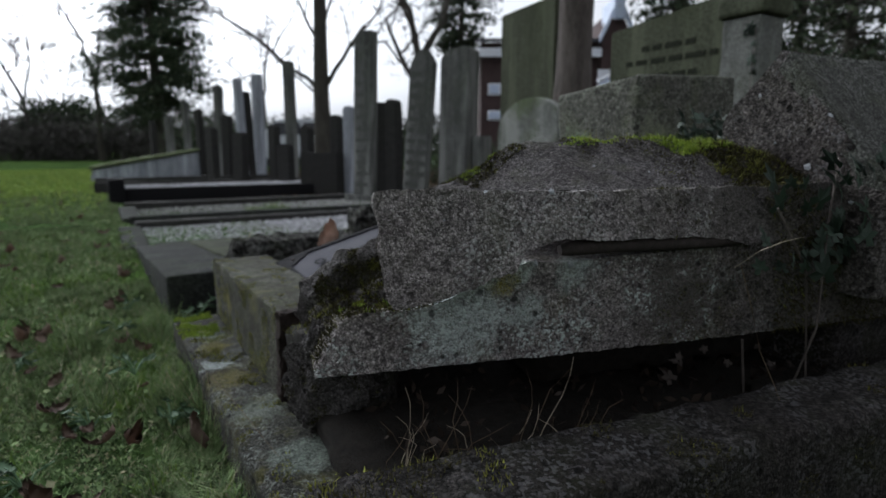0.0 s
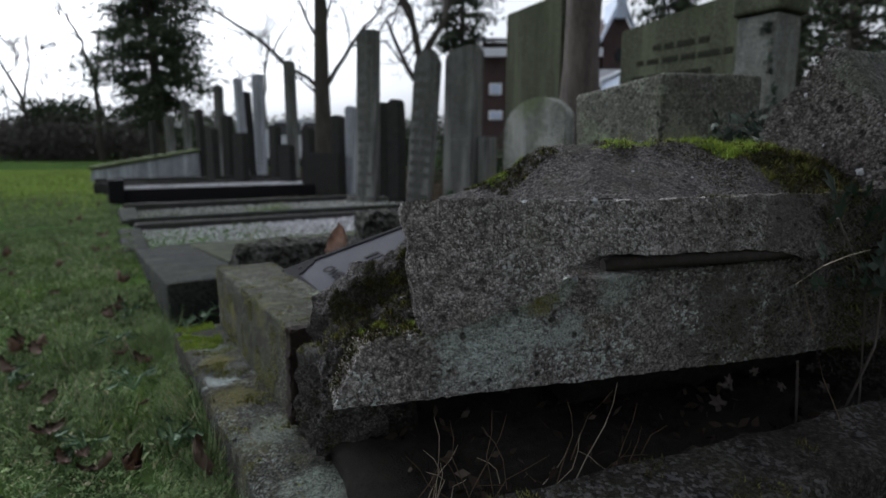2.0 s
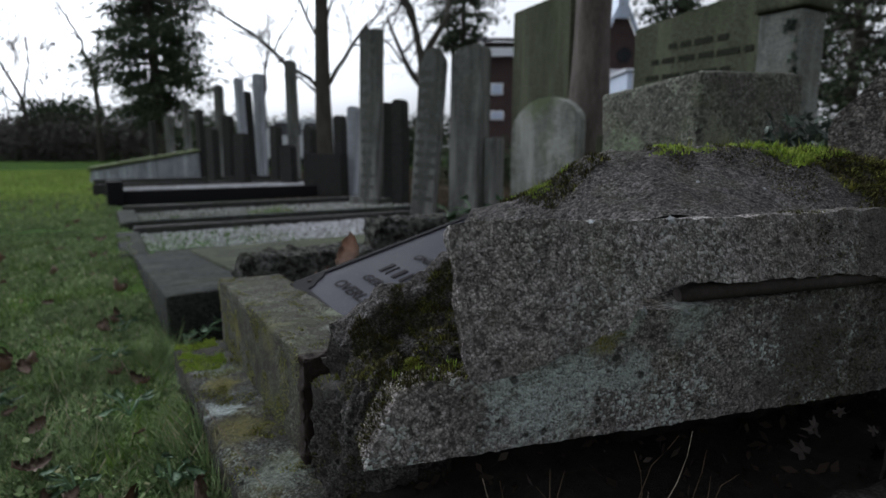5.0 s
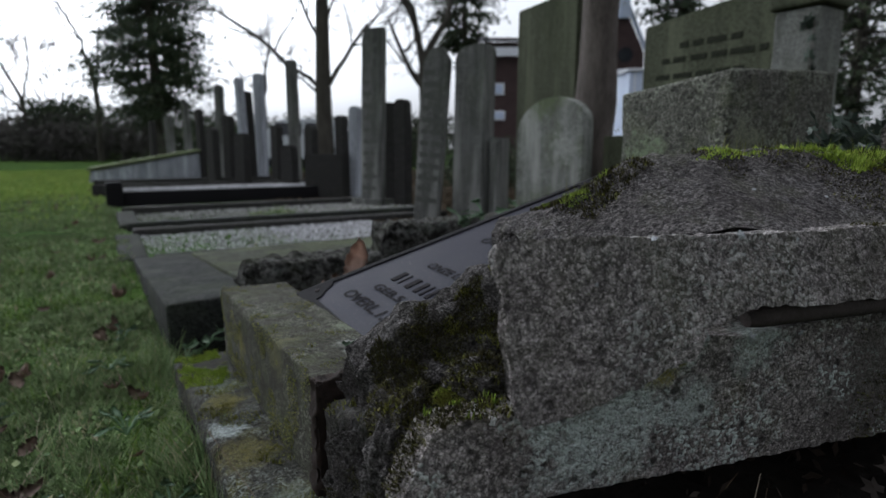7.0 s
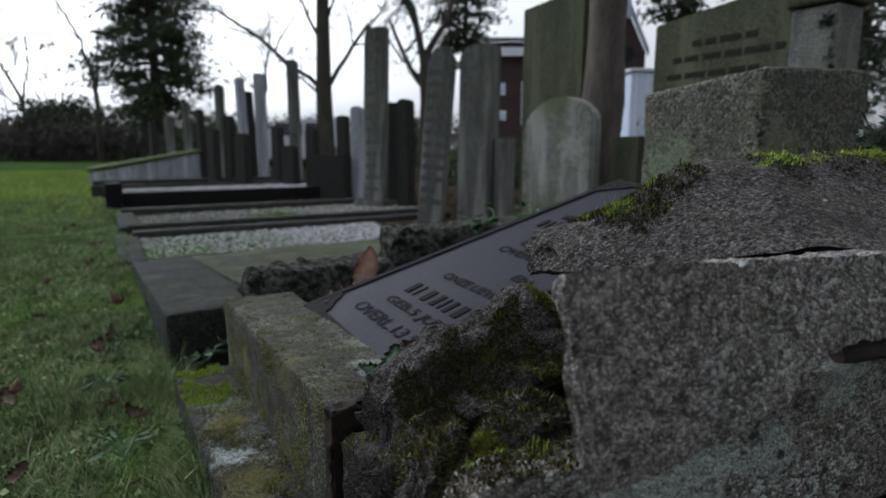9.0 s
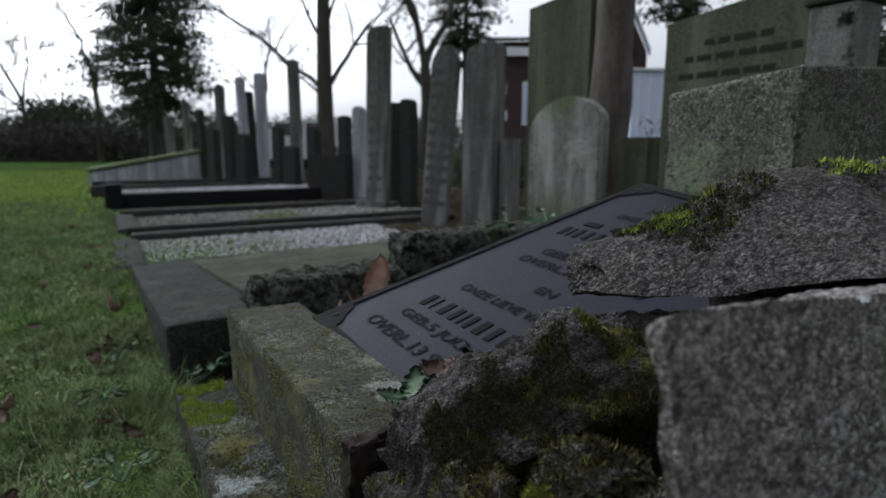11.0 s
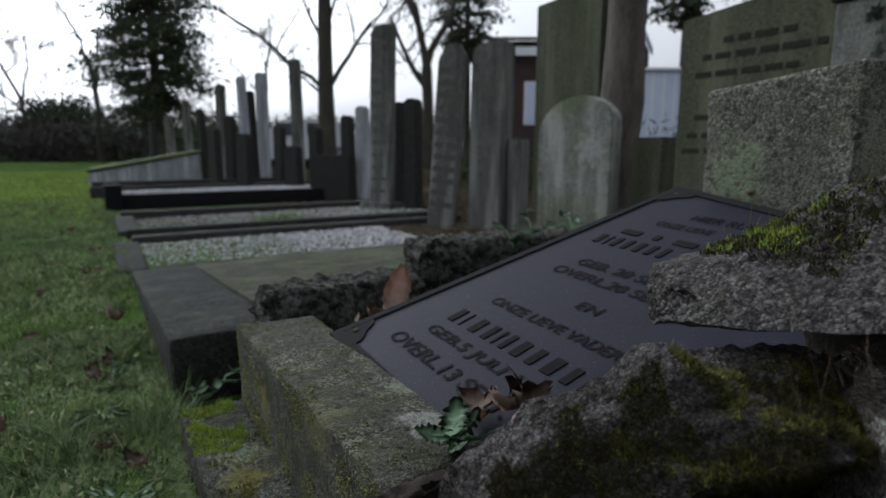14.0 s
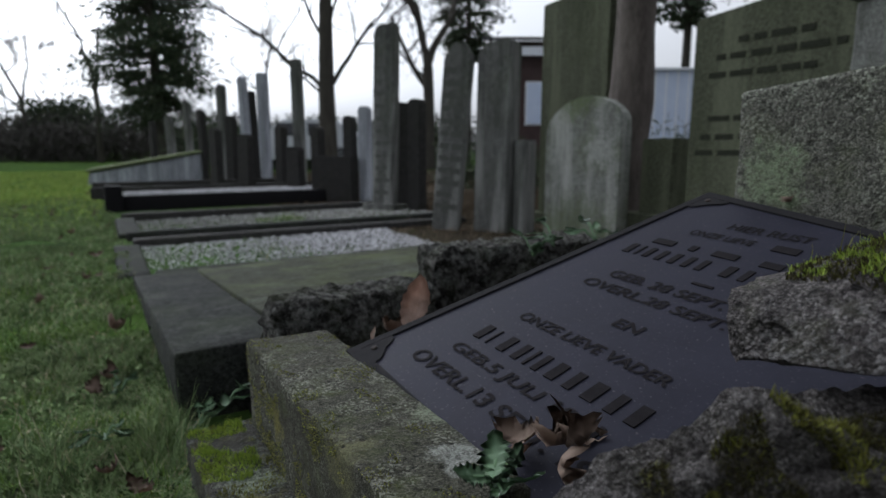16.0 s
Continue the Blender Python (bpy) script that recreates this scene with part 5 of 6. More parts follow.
def build_shed():
    d = 14.0
    k = d / 1035
    g = spot(1180, d)
    root = thing("garden_shed", Matrix.Translation((g.x, g.y, -0.1)) @ Matrix.Rotation(TURN, 4, 'Z'), "pale blue painted flat-roofed shed behind the graves", "shed")
    w = 85 * k
    top = 0.53 + 137 * k
    part("wall", boxes([(-w, 0, -0.1, w, 2.0, top - 0.06)]), TRIM_BLUE, root)
    part("roof", boxes([(-w - 0.08, -0.1, top - 0.055, w + 0.08, 2.1, top)]), TRIM_WHITE, root)
    for i in range(9):
        x = -w + (i + 0.5) * 2 * w / 9
        part("batten", boxes([(x - 0.015, -0.02, -0.1, x + 0.015, -0.001, top - 0.06)]), TRIM_WHITE, root)


build_shed()


def build_car():
    g = spot(515, 17.5)
    root = thing("parked_car", Matrix.Translation((g.x, g.y, -0.1)) @ Matrix.Rotation(TURN, 4, 'Z'), "silver car parked behind the graveyard hedge", "car")
    prof = [(-2.0, 0.28), (2.0, 0.28), (2.05, 0.6), (1.9, 0.82), (1.0, 0.92), (0.35, 1.42), (-1.2, 1.44), (-1.85, 0.95), (-2.05, 0.7)]
    bm = prism(prof, 1.6, 0.05)
    bmesh.ops.rotate(bm, cent=(0, 0, 0), matrix=Matrix.Rotation(math.pi / 2, 3, 'Z'), verts=bm.verts)
    part("body", bm, CARPAINT, root, "", True)
    for x0, x1 in ((-1.2, -0.4), (-0.3, 0.5)):
        part("side_window", boxes([(-x1, -0.012, 0.96, -x0, 0.03, 1.32)]), GLASS, root, "dark glass")
    for x in (-1.3, 1.3):
        for y in (0.1, 1.5):
            bm = bmesh.new()
            bmesh.ops.create_cone(bm, cap_ends=True, segments=20, radius1=0.32, radius2=0.32, depth=0.2, matrix=Matrix.Translation((x, y, 0.32)) @ Matrix.Rotation(math.pi / 2, 4, 'X'))
            part("wheel", bm, RUBBER, root)


build_car()


def build_light_block():
    """An unseen hedge added behind the slider's way, closing the graveyard and cutting light."""
    bm = bmesh.new()
    pts = [(-16, 6), (-12, -3), (-6, -5.5), (2, -6), (8, -4.5), (13, 2), (16, 9)]
    cols = []
    for i in range(len(pts) - 1):
        for j in range(12):
            t = j / 12
            cols.append(Vector((pts[i][0] + (pts[i + 1][0] - pts[i][0]) * t, pts[i][1] + (pts[i + 1][1] - pts[i][1]) * t, 0)))
    rows = []
    for k, c in enumerate(cols):
        rows.append([bm.verts.new(c + Vector((noise.noise(Vector((k, z, 0)) * 0.6), noise.noise(Vector((k, z, 9)) * 0.6), -0.2 + z * 0.17 * (1 + 0.12 * noise.noise(Vector((k * 0.4, 0, 4))))))) for z in range(7)])
    for a, b in zip(rows, rows[1:]):
        for j in range(6):
            bm.faces.new((a[j], b[j], b[j + 1], a[j + 1]))
    f = bmesh.ops.solidify(bm, geom=list(bm.faces), thickness=0.8)
    tagged(part("unseen_hedge", bm, mat_plain("hedge_leaves", (0.012, 0.02, 0.010), (0.04, 0.055, 0.025), 6, 0.9, 0.1, 0, 1.0, 0.1)), "unseen dark hedge added to hold back light from behind", "hedge", "", "structure")


build_light_block()

# ---- moss, grass, leaves ----
bpy.context.view_layer.update()


def patchy(P, scale, level, seed):
    return np.array([noise.noise(Vector((p[0] * scale + seed, p[1] * scale, p[2] * scale))) for p in P]) > level


def moss_on(objs, n, where, length, width, mat, label, seed, lift=0.8, scale=40.0, level=-0.1, name="moss"):
    """Moss of many short shoots on the faces of things, in patches, where where(P, N) holds."""
    P, N = surface_points(objs, n, where, seed)
    if len(P) == 0:
        return None
    m = patchy(P, scale, level, seed)
    P, N = P[m], N[m]
    rng = np.random.default_rng(seed)
    D = N * 0.7 + np.array([0, 0, lift]) + rng.normal(0, 0.35, N.shape)
    D /= np.linalg.norm(D, axis=1)[:, None]
    hump = np.array([max(0.25, 0.75 + 1.0 * noise.noise(Vector(p) * 85) + 0.4 * noise.noise(Vector(p) * 30)) for p in P])[:, None]
    return tagged(part_mesh(name, blades(P, D * hump, length, width, seed, 0.5, 1), mat), label, "moss", "", "stuff")


up = lambda P, N: N[:, 2] > 0.25
moss_on([cap], 90000, lambda P, N: (N[:, 2] > 0.4) & (P[:, 0] > 0.70) & (P[:, 0] < 0.93) & (P[:, 2] > 0.417) & (P[:, 1] > 0.535), 0.009, 0.0009, MOSS, "bright green moss along the beam's crest", 51, 0.9, 30, -0.35)
moss_on([cap], 50000, lambda P, N: (N[:, 2] > 0.3) & (P[:, 0] > 0.54) & (P[:, 0] < 0.74) & (P[:, 2] > 0.435), 0.005, 0.001, MOSS, "thin green moss along the beam's crest", 52, 0.9, 30, -0.05)
moss_on([cap], 60000, lambda P, N: (N[:, 2] > -0.1) & (P[:, 0] > 0.72) & (P[:, 0] < 0.92) & (P[:, 2] > 0.395) & (P[:, 1] < 0.58), 0.010, 0.0008, MOSS_GOLD, "hanging golden moss under the crest", 73, -0.3, 34, 0.0)
moss_on([cap], 120000, lambda P, N: (N[:, 2] > -0.1) & (P[:, 0] > 0.74) & (P[:, 0] < 0.90) & (P[:, 2] > 0.385) & (P[:, 1] < 0.56), 0.011, 0.0011, MOSS_DARK, "hanging dark moss under the crest", 53, -0.5, 30, -0.3)
moss_on([cap], 90000, lambda P, N: (N[:, 2] > 0.05) & (P[:, 0] > 0.418) & (P[:, 0] < 0.50) & (P[:, 2] > 0.38) & (P[:, 1] > 0.625) & (P[:, 1] < 0.735), 0.006, 0.0008, MOSS_DARK, "dark moss in the hollow of the broken cap", 54, 0.5, 45, -0.5)
moss_on([cap], 170000, lambda P, N: (N[:, 2] > -0.1) & (P[:, 0] > 0.425) & (P[:, 0] < 0.50) & (P[:, 2] > 0.38) & (P[:, 1] > 0.655) & (P[:, 1] < 0.75), 0.0065, 0.00055, MOSS, "green moss on the broken cap", 55, 0.6, 55, 0.08)
moss_on(chunks[:1], 330000, lambda P, N: (N[:, 2] > -0.9) & (P[:, 1] < 0.712 - 0.42 * (P[:, 0] - 0.25)) & (P[:, 0] > 0.225), 0.0055, 0.0005, MOSS_DARK, "dark moss over the broken chunk", 56, 0.3, 34, -0.12)
moss_on(chunks[:1], 230000, lambda P, N: (N[:, 2] > 0.1) & (P[:, 0] > 0.275) & (P[:, 1] < 0.715 - 0.42 * (P[:, 0] - 0.25)), 0.0062, 0.00045, MOSS_GOLD, "golden green moss on the broken chunk", 57, 0.7, 38, 0.12)
moss_on(chunks[:1], 200000, lambda P, N: (N[:, 2] > 0.35) & (P[:, 0] > 0.29) & (P[:, 1] < 0.70 - 0.42 * (P[:, 0] - 0.25)), 0.006, 0.00045, MOSS_GOLD, "yellow-green moss tips on the broken chunk", 70, 0.9, 60, 0.33)
moss_on(chunks[1:4], 50000, lambda P, N: (N[:, 2] > -0.2), 0.006, 0.0009, MOSS_DARK, "dark moss on rubble", 58, 0.3, 40, 0.25)
moss_on([band, chunks[2], chunks[4]], 60000, lambda P, N: (N[:, 2] > 0.4) & (P[:, 0] < 0.27) & (P[:, 1] < 0.64) & (P[:, 0] > 0.195), 0.005, 0.0009, MOSS_GOLD, "golden moss in the broken end", 59, 0.8, 40, 0.1)
moss_on([band, chunks[2], chunks[4]], 200000, lambda P, N: (N[:, 2] > -0.3) & (P[:, 0] < 0.33) & ((P[:, 1] > 0.575) | (N[:, 2] > 0.5) | ((P[:, 0] < 0.215) & (N[:, 0] < -0.4) & (P[:, 1] > 0.555))), 0.005, 0.0009, MOSS_DARK, "dark moss and soil in the broken end", 65, 0.3, 30, -0.5)
moss_on([ledge], 130000, lambda P, N: (N[:, 2] > 0.4) & (P[:, 1] > 1.22) & (P[:, 0] < 0.185), 0.008, 0.0007, MOSS, "yellow-green moss cushions on the footing", 60, 0.9, 28, 0.02)
moss_on([ledge], 60000, lambda P, N: (N[:, 2] > 0.3), 0.005, 0.0008, MOSS_GOLD, "thin golden moss on the footing", 61, 0.8, 22, 0.18)
moss_on([kerb], 50000, lambda P, N: (N[:, 0] < -0.6), 0.004, 0.0008, MOSS_GOLD, "golden moss streaks on the kerb's face", 62, 0.3, 20, 0.12)
moss_on([front_kerb], 60000, lambda P, N: (N[:, 2] > -0.1) & (P[:, 0] < 1.2), 0.006, 0.001, MOSS_DARK, "dark moss on the neighbouring kerb", 63, 0.4, 18, 0.28)
moss_on([end_block, front_kerb], 40000, lambda P, N: (N[:, 2] > 0.2) & (P[:, 0] < 0.30), 0.008, 0.001, MOSS_GOLD, "golden moss at the kerb's corner", 64, 0.8, 30, 0.12)

moss_on([band, core], 90000, lambda P, N: (N[:, 2] > 0.3) & (P[:, 0] > 0.205) & (P[:, 0] < 0.26) & (P[:, 1] < 0.66), 0.007, 0.0009, MOSS, "bright moss cushion in the broken end", 66, 0.8, 36, 0.1)

moss_on([cap, plate_front, band], 110000, lambda P, N: (N[:, 1] < 0.3) & (P[:, 0] > 0.72 + 0.3 * np.abs(P[:, 2] - 0.36)), 0.009, 0.0012, MOSS_DARK, "dark moss over the beam's far end", 67, -0.2, 16, -0.45)
# film added so the beam's colour darkens like shade towards its far end
moss_on([cap, plate_front, band], 110000, lambda P, N: (N[:, 1] < 0.3) & (P[:, 0] > 0.56) & (P[:, 0] < 0.80), 0.0035, 0.0009, MOSS_DARK, "thin dark moss film that deepens the beam's shaded end", 69, 0.0, 14, 0.02)
moss_on([kerb], 40000, lambda P, N: (N[:, 2] > 0.6), 0.0025, 0.0007, MOSS_GOLD, "thin moss film on the kerb's top", 68, 0.4, 26, 0.18)

# a soft cushion in the broken end
cushion = part("moss_cushion", rock((0.030, 0.020, 0.011), 0.35, 3.3, 4, 0.2), SOIL)
cushion.location = (0.262, 0.597, 0.246)
tagged(cushion, "olive moss cushion on the broken beam end", "moss")
bpy.context.view_layer.update()
moss_on([cushion], 26000, lambda P, N: N[:, 2] > -0.3, 0.006, 0.0005, MOSS_GOLD, "olive moss shoots on the cushion", 71, 0.5, 60, -0.3)
moss_on([cushion], 14000, lambda P, N: N[:, 2] > 0.2, 0.0055, 0.0005, MOSS, "green moss tips on the cushion", 72, 0.7, 60, 0.3)

# moss flower stalks
rng = np.random.default_rng(7)
P = np.stack([rng.uniform(0.44, 0.50, 34), rng.uniform(0.66, 0.72, 34), np.full(34, 0.395)], 1)
Q = np.stack([rng.uniform(0.56, 0.80, 60), rng.uniform(0.57, 0.62, 60), np.full(60, 0.44)], 1)
P = np.concatenate([P, Q])
D = np.tile([0, 0, 1.0], (len(P), 1)) + rng.normal(0, 0.15, (len(P), 3))
tagged(part_mesh("moss_stalks", blades(P, D, 0.02, 0.0003, 8, 0.3), MOSS_GOLD), "thin moss flower stalks on the cap", "moss", "", "stuff")
P = np.stack([rng.uniform(0.30, 0.44, 150), rng.uniform(0.545, 0.60, 150), np.full(150, 0.335)], 1)
D = np.tile([-0.2, 0.25, 0.8], (150, 1)) + rng.normal(0, 0.2, (150, 3))
tagged(part_mesh("dry_grass", blades(P[:70], D[:70], 0.03, 0.0003, 9, 0.5), STALK_DARK), "short dry stalks behind the facing", "dry grass", "", "stuff")


def lawn_blades(n, x0, x1, y0, y1, length, width, seed, label, dens=None, skew=1.0, mat=GRASS):
    rng = np.random.default_rng(seed)
    x, y = rng.uniform(x0, x1, n), y0 + (y1 - y0) * rng.uniform(0, 1, n) ** skew
    keep = np.ones(n, bool) if dens is None else dens(x, y, rng)
    x, y = x[keep], y[keep]
    z = np.array([ground_z(a, b) for a, b in zip(x, y)]) - 0.016
    P = np.stack([x, y, z], 1)
    clump = np.array([noise.noise(Vector((a * 5, b * 5, 0.3))) for a, b in zip(x, y)])
    D = np.tile([0, 0, 1.0], (len(x), 1)) + rng.normal(0, 0.8, (len(x), 3)) * np.array([1, 1, 0.2])
    D /= np.linalg.norm(D, axis=1)[:, None]
    clump += 0.8 * np.array([noise.noise(Vector((a * 22, b * 22, 7.3))) for a, b in zip(x, y)])
    D *= np.clip(0.9 + 0.9 * clump, 0.4, 1.9)[:, None]
    return tagged(part_mesh("grass", blades(P, D, length, width, seed, 0.7), mat), label, "grass", "", "stuff")


bare = lambda x, y: np.array([noise.noise(Vector((a * 2.2, b * 1.5, 4.0))) + 0.5 * noise.noise(Vector((a * 7, b * 5, 9.0))) for a, b in zip(x, y)])
lawn_blades(150000, -0.75, 0.115, 0.4, 2.2, 0.024, 0.0012, 71, "short damp lawn grass beside the kerb", lambda x, y, r: bare(x * 2.5, y * 2.5) + 1.5 * np.clip(x + 0.02, 0, 1) < 0.05 + 0.4 * r.random(len(x)))
lawn_blades(900, -0.9, 0.11, 0.4, 3.0, 0.05, 0.0008, 79, "dry pale blades lying in the lawn", None, 1.3, STALK)
lawn_blades(215000, -2.3, 0.10, 1.9, 9.0, 0.026, 0.0019, 72, "short damp lawn grass along the graves", lambda x, y, r: (bare(x, y) < 0.12 + 0.35 * r.random(len(x))) & (r.random(len(x)) < np.clip((9.0 - y) / 4.0, 0, 1)), 1.6)
lawn_blades(150000, -8.0, 0.02, 4.5, 19.0, 0.034, 0.005, 73, "mossy lawn grass farther along the graves, coloured as sunlit", lambda x, y, r: (bare(x * 0.6, y * 0.6) < 0.3 + 0.3 * r.random(len(x))) & (r.random(len(x)) < np.clip((y - 4.5) / 5.0, 0, 1)), 1.3, GRASS_FAR)
lawn_blades(5200, 0.03, 0.125, 0.4, 1.6, 0.055, 0.0010, 74, "longer grass tufts against the footing")
lawn_blades(26000, -0.8, 0.12, 0.4, 2.4, 0.052, 0.0011, 84, "longer grass clumps in the lawn", lambda x, y, r: np.array([noise.noise(Vector((a * 6, b * 6, 2.0))) for a, b in zip(x, y)]) > 0.22)
lawn_blades(1500, 0.2, 1.5, 2.95, 3.85, 0.05, 0.002, 75, "sparse grass in white gravel", lambda x, y, r: np.abs(x - 0.75) < 0.12)
lawn_blades(3000, 0.9, 1.3, 4.25, 5.1, 0.09, 0.003, 76, "green weeds in a gravel bed", lambda x, y, r: np.hypot(x - 1.1, y - 4.6) < 0.16)
lawn_blades(2500, 0.2, 2.2, 4.24, 5.15, 0.03, 0.002, 77, "sparse grass in grey gravel")
lawn_blades(25000, 1.4, 6.0, 1.9, 9.0, 0.06, 0.004, 78, "sparse dead grass between the headstones", None, 1.0, STALK_DARK)


def leaf_mesh(name, length, width, lobes, curl, seed):
    """A thin leaf with a lobed edge, folded along its rib and curled."""
    rng = random.Random(seed)
    bm = bmesh.new()
    n = 12
    rib, lft, rgt = [], [], []
    for i in range(n + 1):
        t = i / n
        w = width * math.sin(math.pi * min(1, t * 0.97 + 0.02)) ** 0.7 * (1 + lobes * (0.5 if i % 2 else -0.5))
        y = length * (t - 0.5)
        z = curl * length * (t - 0.5) ** 2 * 2 + rng.uniform(-1, 1) * curl * 0.02 * length
        rib.append(bm.verts.new((0, y, z)))
        e = curl * width * 0.6 + rng.uniform(-1, 1) * curl * width * 0.3
        lft.append(bm.verts.new((-w / 2, y, z + e)))
        rgt.append(bm.verts.new((w / 2, y, z + e * rng.uniform(0.3, 1.2))))
    for i in range(n):
        bm.faces.new((rib[i], rib[i + 1], lft[i + 1], lft[i]))
        bm.faces.new((rgt[i], rgt[i + 1], rib[i + 1], rib[i]))
    g = bmesh.ops.solidify(bm, geom=list(bm.faces), thickness=0.0004)
    for f in bm.faces:
        f.smooth = True
    me = bpy.data.meshes.new(name)
    bm.to_mesh(me)
    bm.free()
    return me


DEAD_MESHES = [leaf_mesh("dead_leaf", 0.06, 0.034, 0.35, 0.5, 1), leaf_mesh("dead_leaf", 0.05, 0.032, 0.2, 0.8, 2), leaf_mesh("dead_leaf", 0.045, 0.025, 0.4, 0.3, 3)]
for me in DEAD_MESHES:
    me.materials.append(DEAD)


def dead_leaf(place, rot, k, size=1.0, label="curled brown fallen leaf on the grass"):
    ob = new("fallen_leaf", DEAD_MESHES[k % 3])
    ob.matrix_world = pose(*place, *rot) @ Matrix.Scale(size, 4)
    return tagged(ob, label, "leaf", "fallen leaves")


rng = random.Random(12)
for i in range(170):
    y = 0.75 + 8.5 * rng.random() ** 1.5
    x = 0.06 - rng.random() * (0.35 + 0.32 * y)
    dead_leaf((x, y, ground_z(x, y) + 0.012), (rng.uniform(-30, 30), rng.uniform(-30, 30), rng.uniform(0, 360)), i, rng.uniform(0.5, 1.1))
# leaves lying in the grave
standing = new("fallen_leaf", leaf_mesh("pale_leaf", 0.085, 0.045, 0.12, 0.7, 17))
standing.data.materials.append(PALE_LEAF)
standing.matrix_world = pose(0.462, 1.33, 0.213, 65, 15, -40)
tagged(standing, "pale brown dead leaf standing beside the plate", "leaf", "fallen leaves")
for i, (x, y, z) in enumerate([(0.42, 1.36, 0.17), (0.39, 1.33, 0.15), (0.46, 1.38, 0.17), (0.36, 0.915, 0.195), (0.385, 0.885, 0.205), (0.345, 0.90, 0.19), (0.40, 0.90, 0.2), (0.37, 0.87, 0.21),
                               (1.05, 0.98, 0.39), (1.03, 1.04, 0.385), (1.08, 0.95, 0.39)]):
    dead_leaf((x, y, z), (40 * math.sin(i * 2.3), 50 * math.cos(i * 1.7), i * 67), i, 0.9, "brown dead leaf beside the grave plate")
dead_leaf((0.335, 0.84, 0.205), (70, 0, 20), 1, 0.9, "pinkish curled dead leaf against the chunk")
dead_leaf((0.078, 0.865, 0.02), (15, 75, 15), 2, 1.9, "long brown curled leaf beside the footing")


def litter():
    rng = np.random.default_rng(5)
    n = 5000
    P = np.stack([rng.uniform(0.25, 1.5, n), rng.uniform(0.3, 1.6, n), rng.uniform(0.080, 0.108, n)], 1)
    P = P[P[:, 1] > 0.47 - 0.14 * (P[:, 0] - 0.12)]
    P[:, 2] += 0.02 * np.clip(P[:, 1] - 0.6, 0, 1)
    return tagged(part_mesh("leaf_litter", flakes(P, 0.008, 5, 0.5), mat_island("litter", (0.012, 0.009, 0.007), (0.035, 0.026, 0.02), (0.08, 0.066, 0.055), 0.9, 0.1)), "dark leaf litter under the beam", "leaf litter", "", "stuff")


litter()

# dry stalks under the beam
def stalks():
    rng = random.Random(21)
    ends = [((0.245, 0.50, 0.06), (0.25, 0.505, 0.19)), ((0.30, 0.50, 0.06), (0.27, 0.51, 0.18)), ((0.315, 0.49, 0.06), (0.305, 0.49, 0.19)), ((0.33, 0.49, 0.06), (0.30, 0.50, 0.17)),
            ((0.385, 0.47, 0.08), (0.44, 0.46, 0.20)), ((0.37, 0.475, 0.08), (0.385, 0.475, 0.19)), ((0.30, 0.50, 0.06), (0.37, 0.48, 0.13)), ((0.27, 0.50, 0.07), (0.33, 0.50, 0.175)),
            ((0.35, 0.48, 0.07), (0.40, 0.47, 0.15)), ((0.62, 0.385, 0.30), (0.655, 0.335, 0.12)), ((0.60, 0.38, 0.30), (0.70, 0.36, 0.33)), ((0.29, 0.49, 0.05), (0.34, 0.50, 0.10))]
    for _ in range(22):
        x = rng.uniform(0.23, 0.50)
        y = 0.55 - 0.17 * x + rng.uniform(-0.02, 0.03)
        ends.append(((x, y, 0.07), (x + rng.uniform(-0.07, 0.07), y + rng.uniform(-0.03, 0.03), 0.07 + rng.uniform(0.02, 0.10))))
    for a, b in ends:
        a, b = Vector(a), Vector(b)
        mid = a.lerp(b, 0.55) + Vector((rng.uniform(-0.015, 0.015), rng.uniform(-0.01, 0.01), rng.uniform(0.0, 0.02)))
        bm = bmesh.new()
        tube(bm, [a, a.lerp(mid, 0.5) + Vector((0, 0, 0.004)), mid, mid.lerp(b, 0.5) + Vector((0.003, 0, 0)), b], [0.0006, 0.0006, 0.0005, 0.0004, 0.0002], 5)
        single("dry_stalk", bm, STALK if rng.random() < 0.55 else STALK_DARK, "dry pale grass stalk under the beam", "grass stalk", "dry stalks", smooth=True)
    bm = bmesh.new()
    tube(bm, [Vector((0.118, 1.05, 0.058)), Vector((0.135, 0.85, 0.068)), Vector((0.155, 0.66, 0.062))], [0.0005, 0.0005, 0.0003], 5)
    single("dry_stalk", bm, STALK_DARK, "long dry grass stalk across the footing", "grass stalk", "dry stalks", smooth=True)


stalks()


def ivy_leaf_mesh(name, size, mat):
    bm = bmesh.new()
    ang = [-150, -110, -75, -45, -20, 0, 20, 45, 75, 110, 150]
    rad = [0.45, 0.62, 0.36, 0.75, 0.50, 1.0, 0.50, 0.75, 0.36, 0.62, 0.45]
    c = bm.verts.new((0, 0, 0))
    ring = [bm.verts.new((math.sin(radians(a)) * r * size, math.cos(radians(a)) * r * size, -0.18 * r * r * size + 0.06 * size * math.sin(a))) for a, r in zip(ang, rad)]
    for a, b in zip(ring, ring[1:]):
        bm.faces.new((c, b, a))
    bmesh.ops.solidify(bm, geom=list(bm.faces), thickness=0.0004)
    me = bpy.data.meshes.new(name)
    bm.to_mesh(me)
    bm.free()
    me.materials.append(mat)
    return me


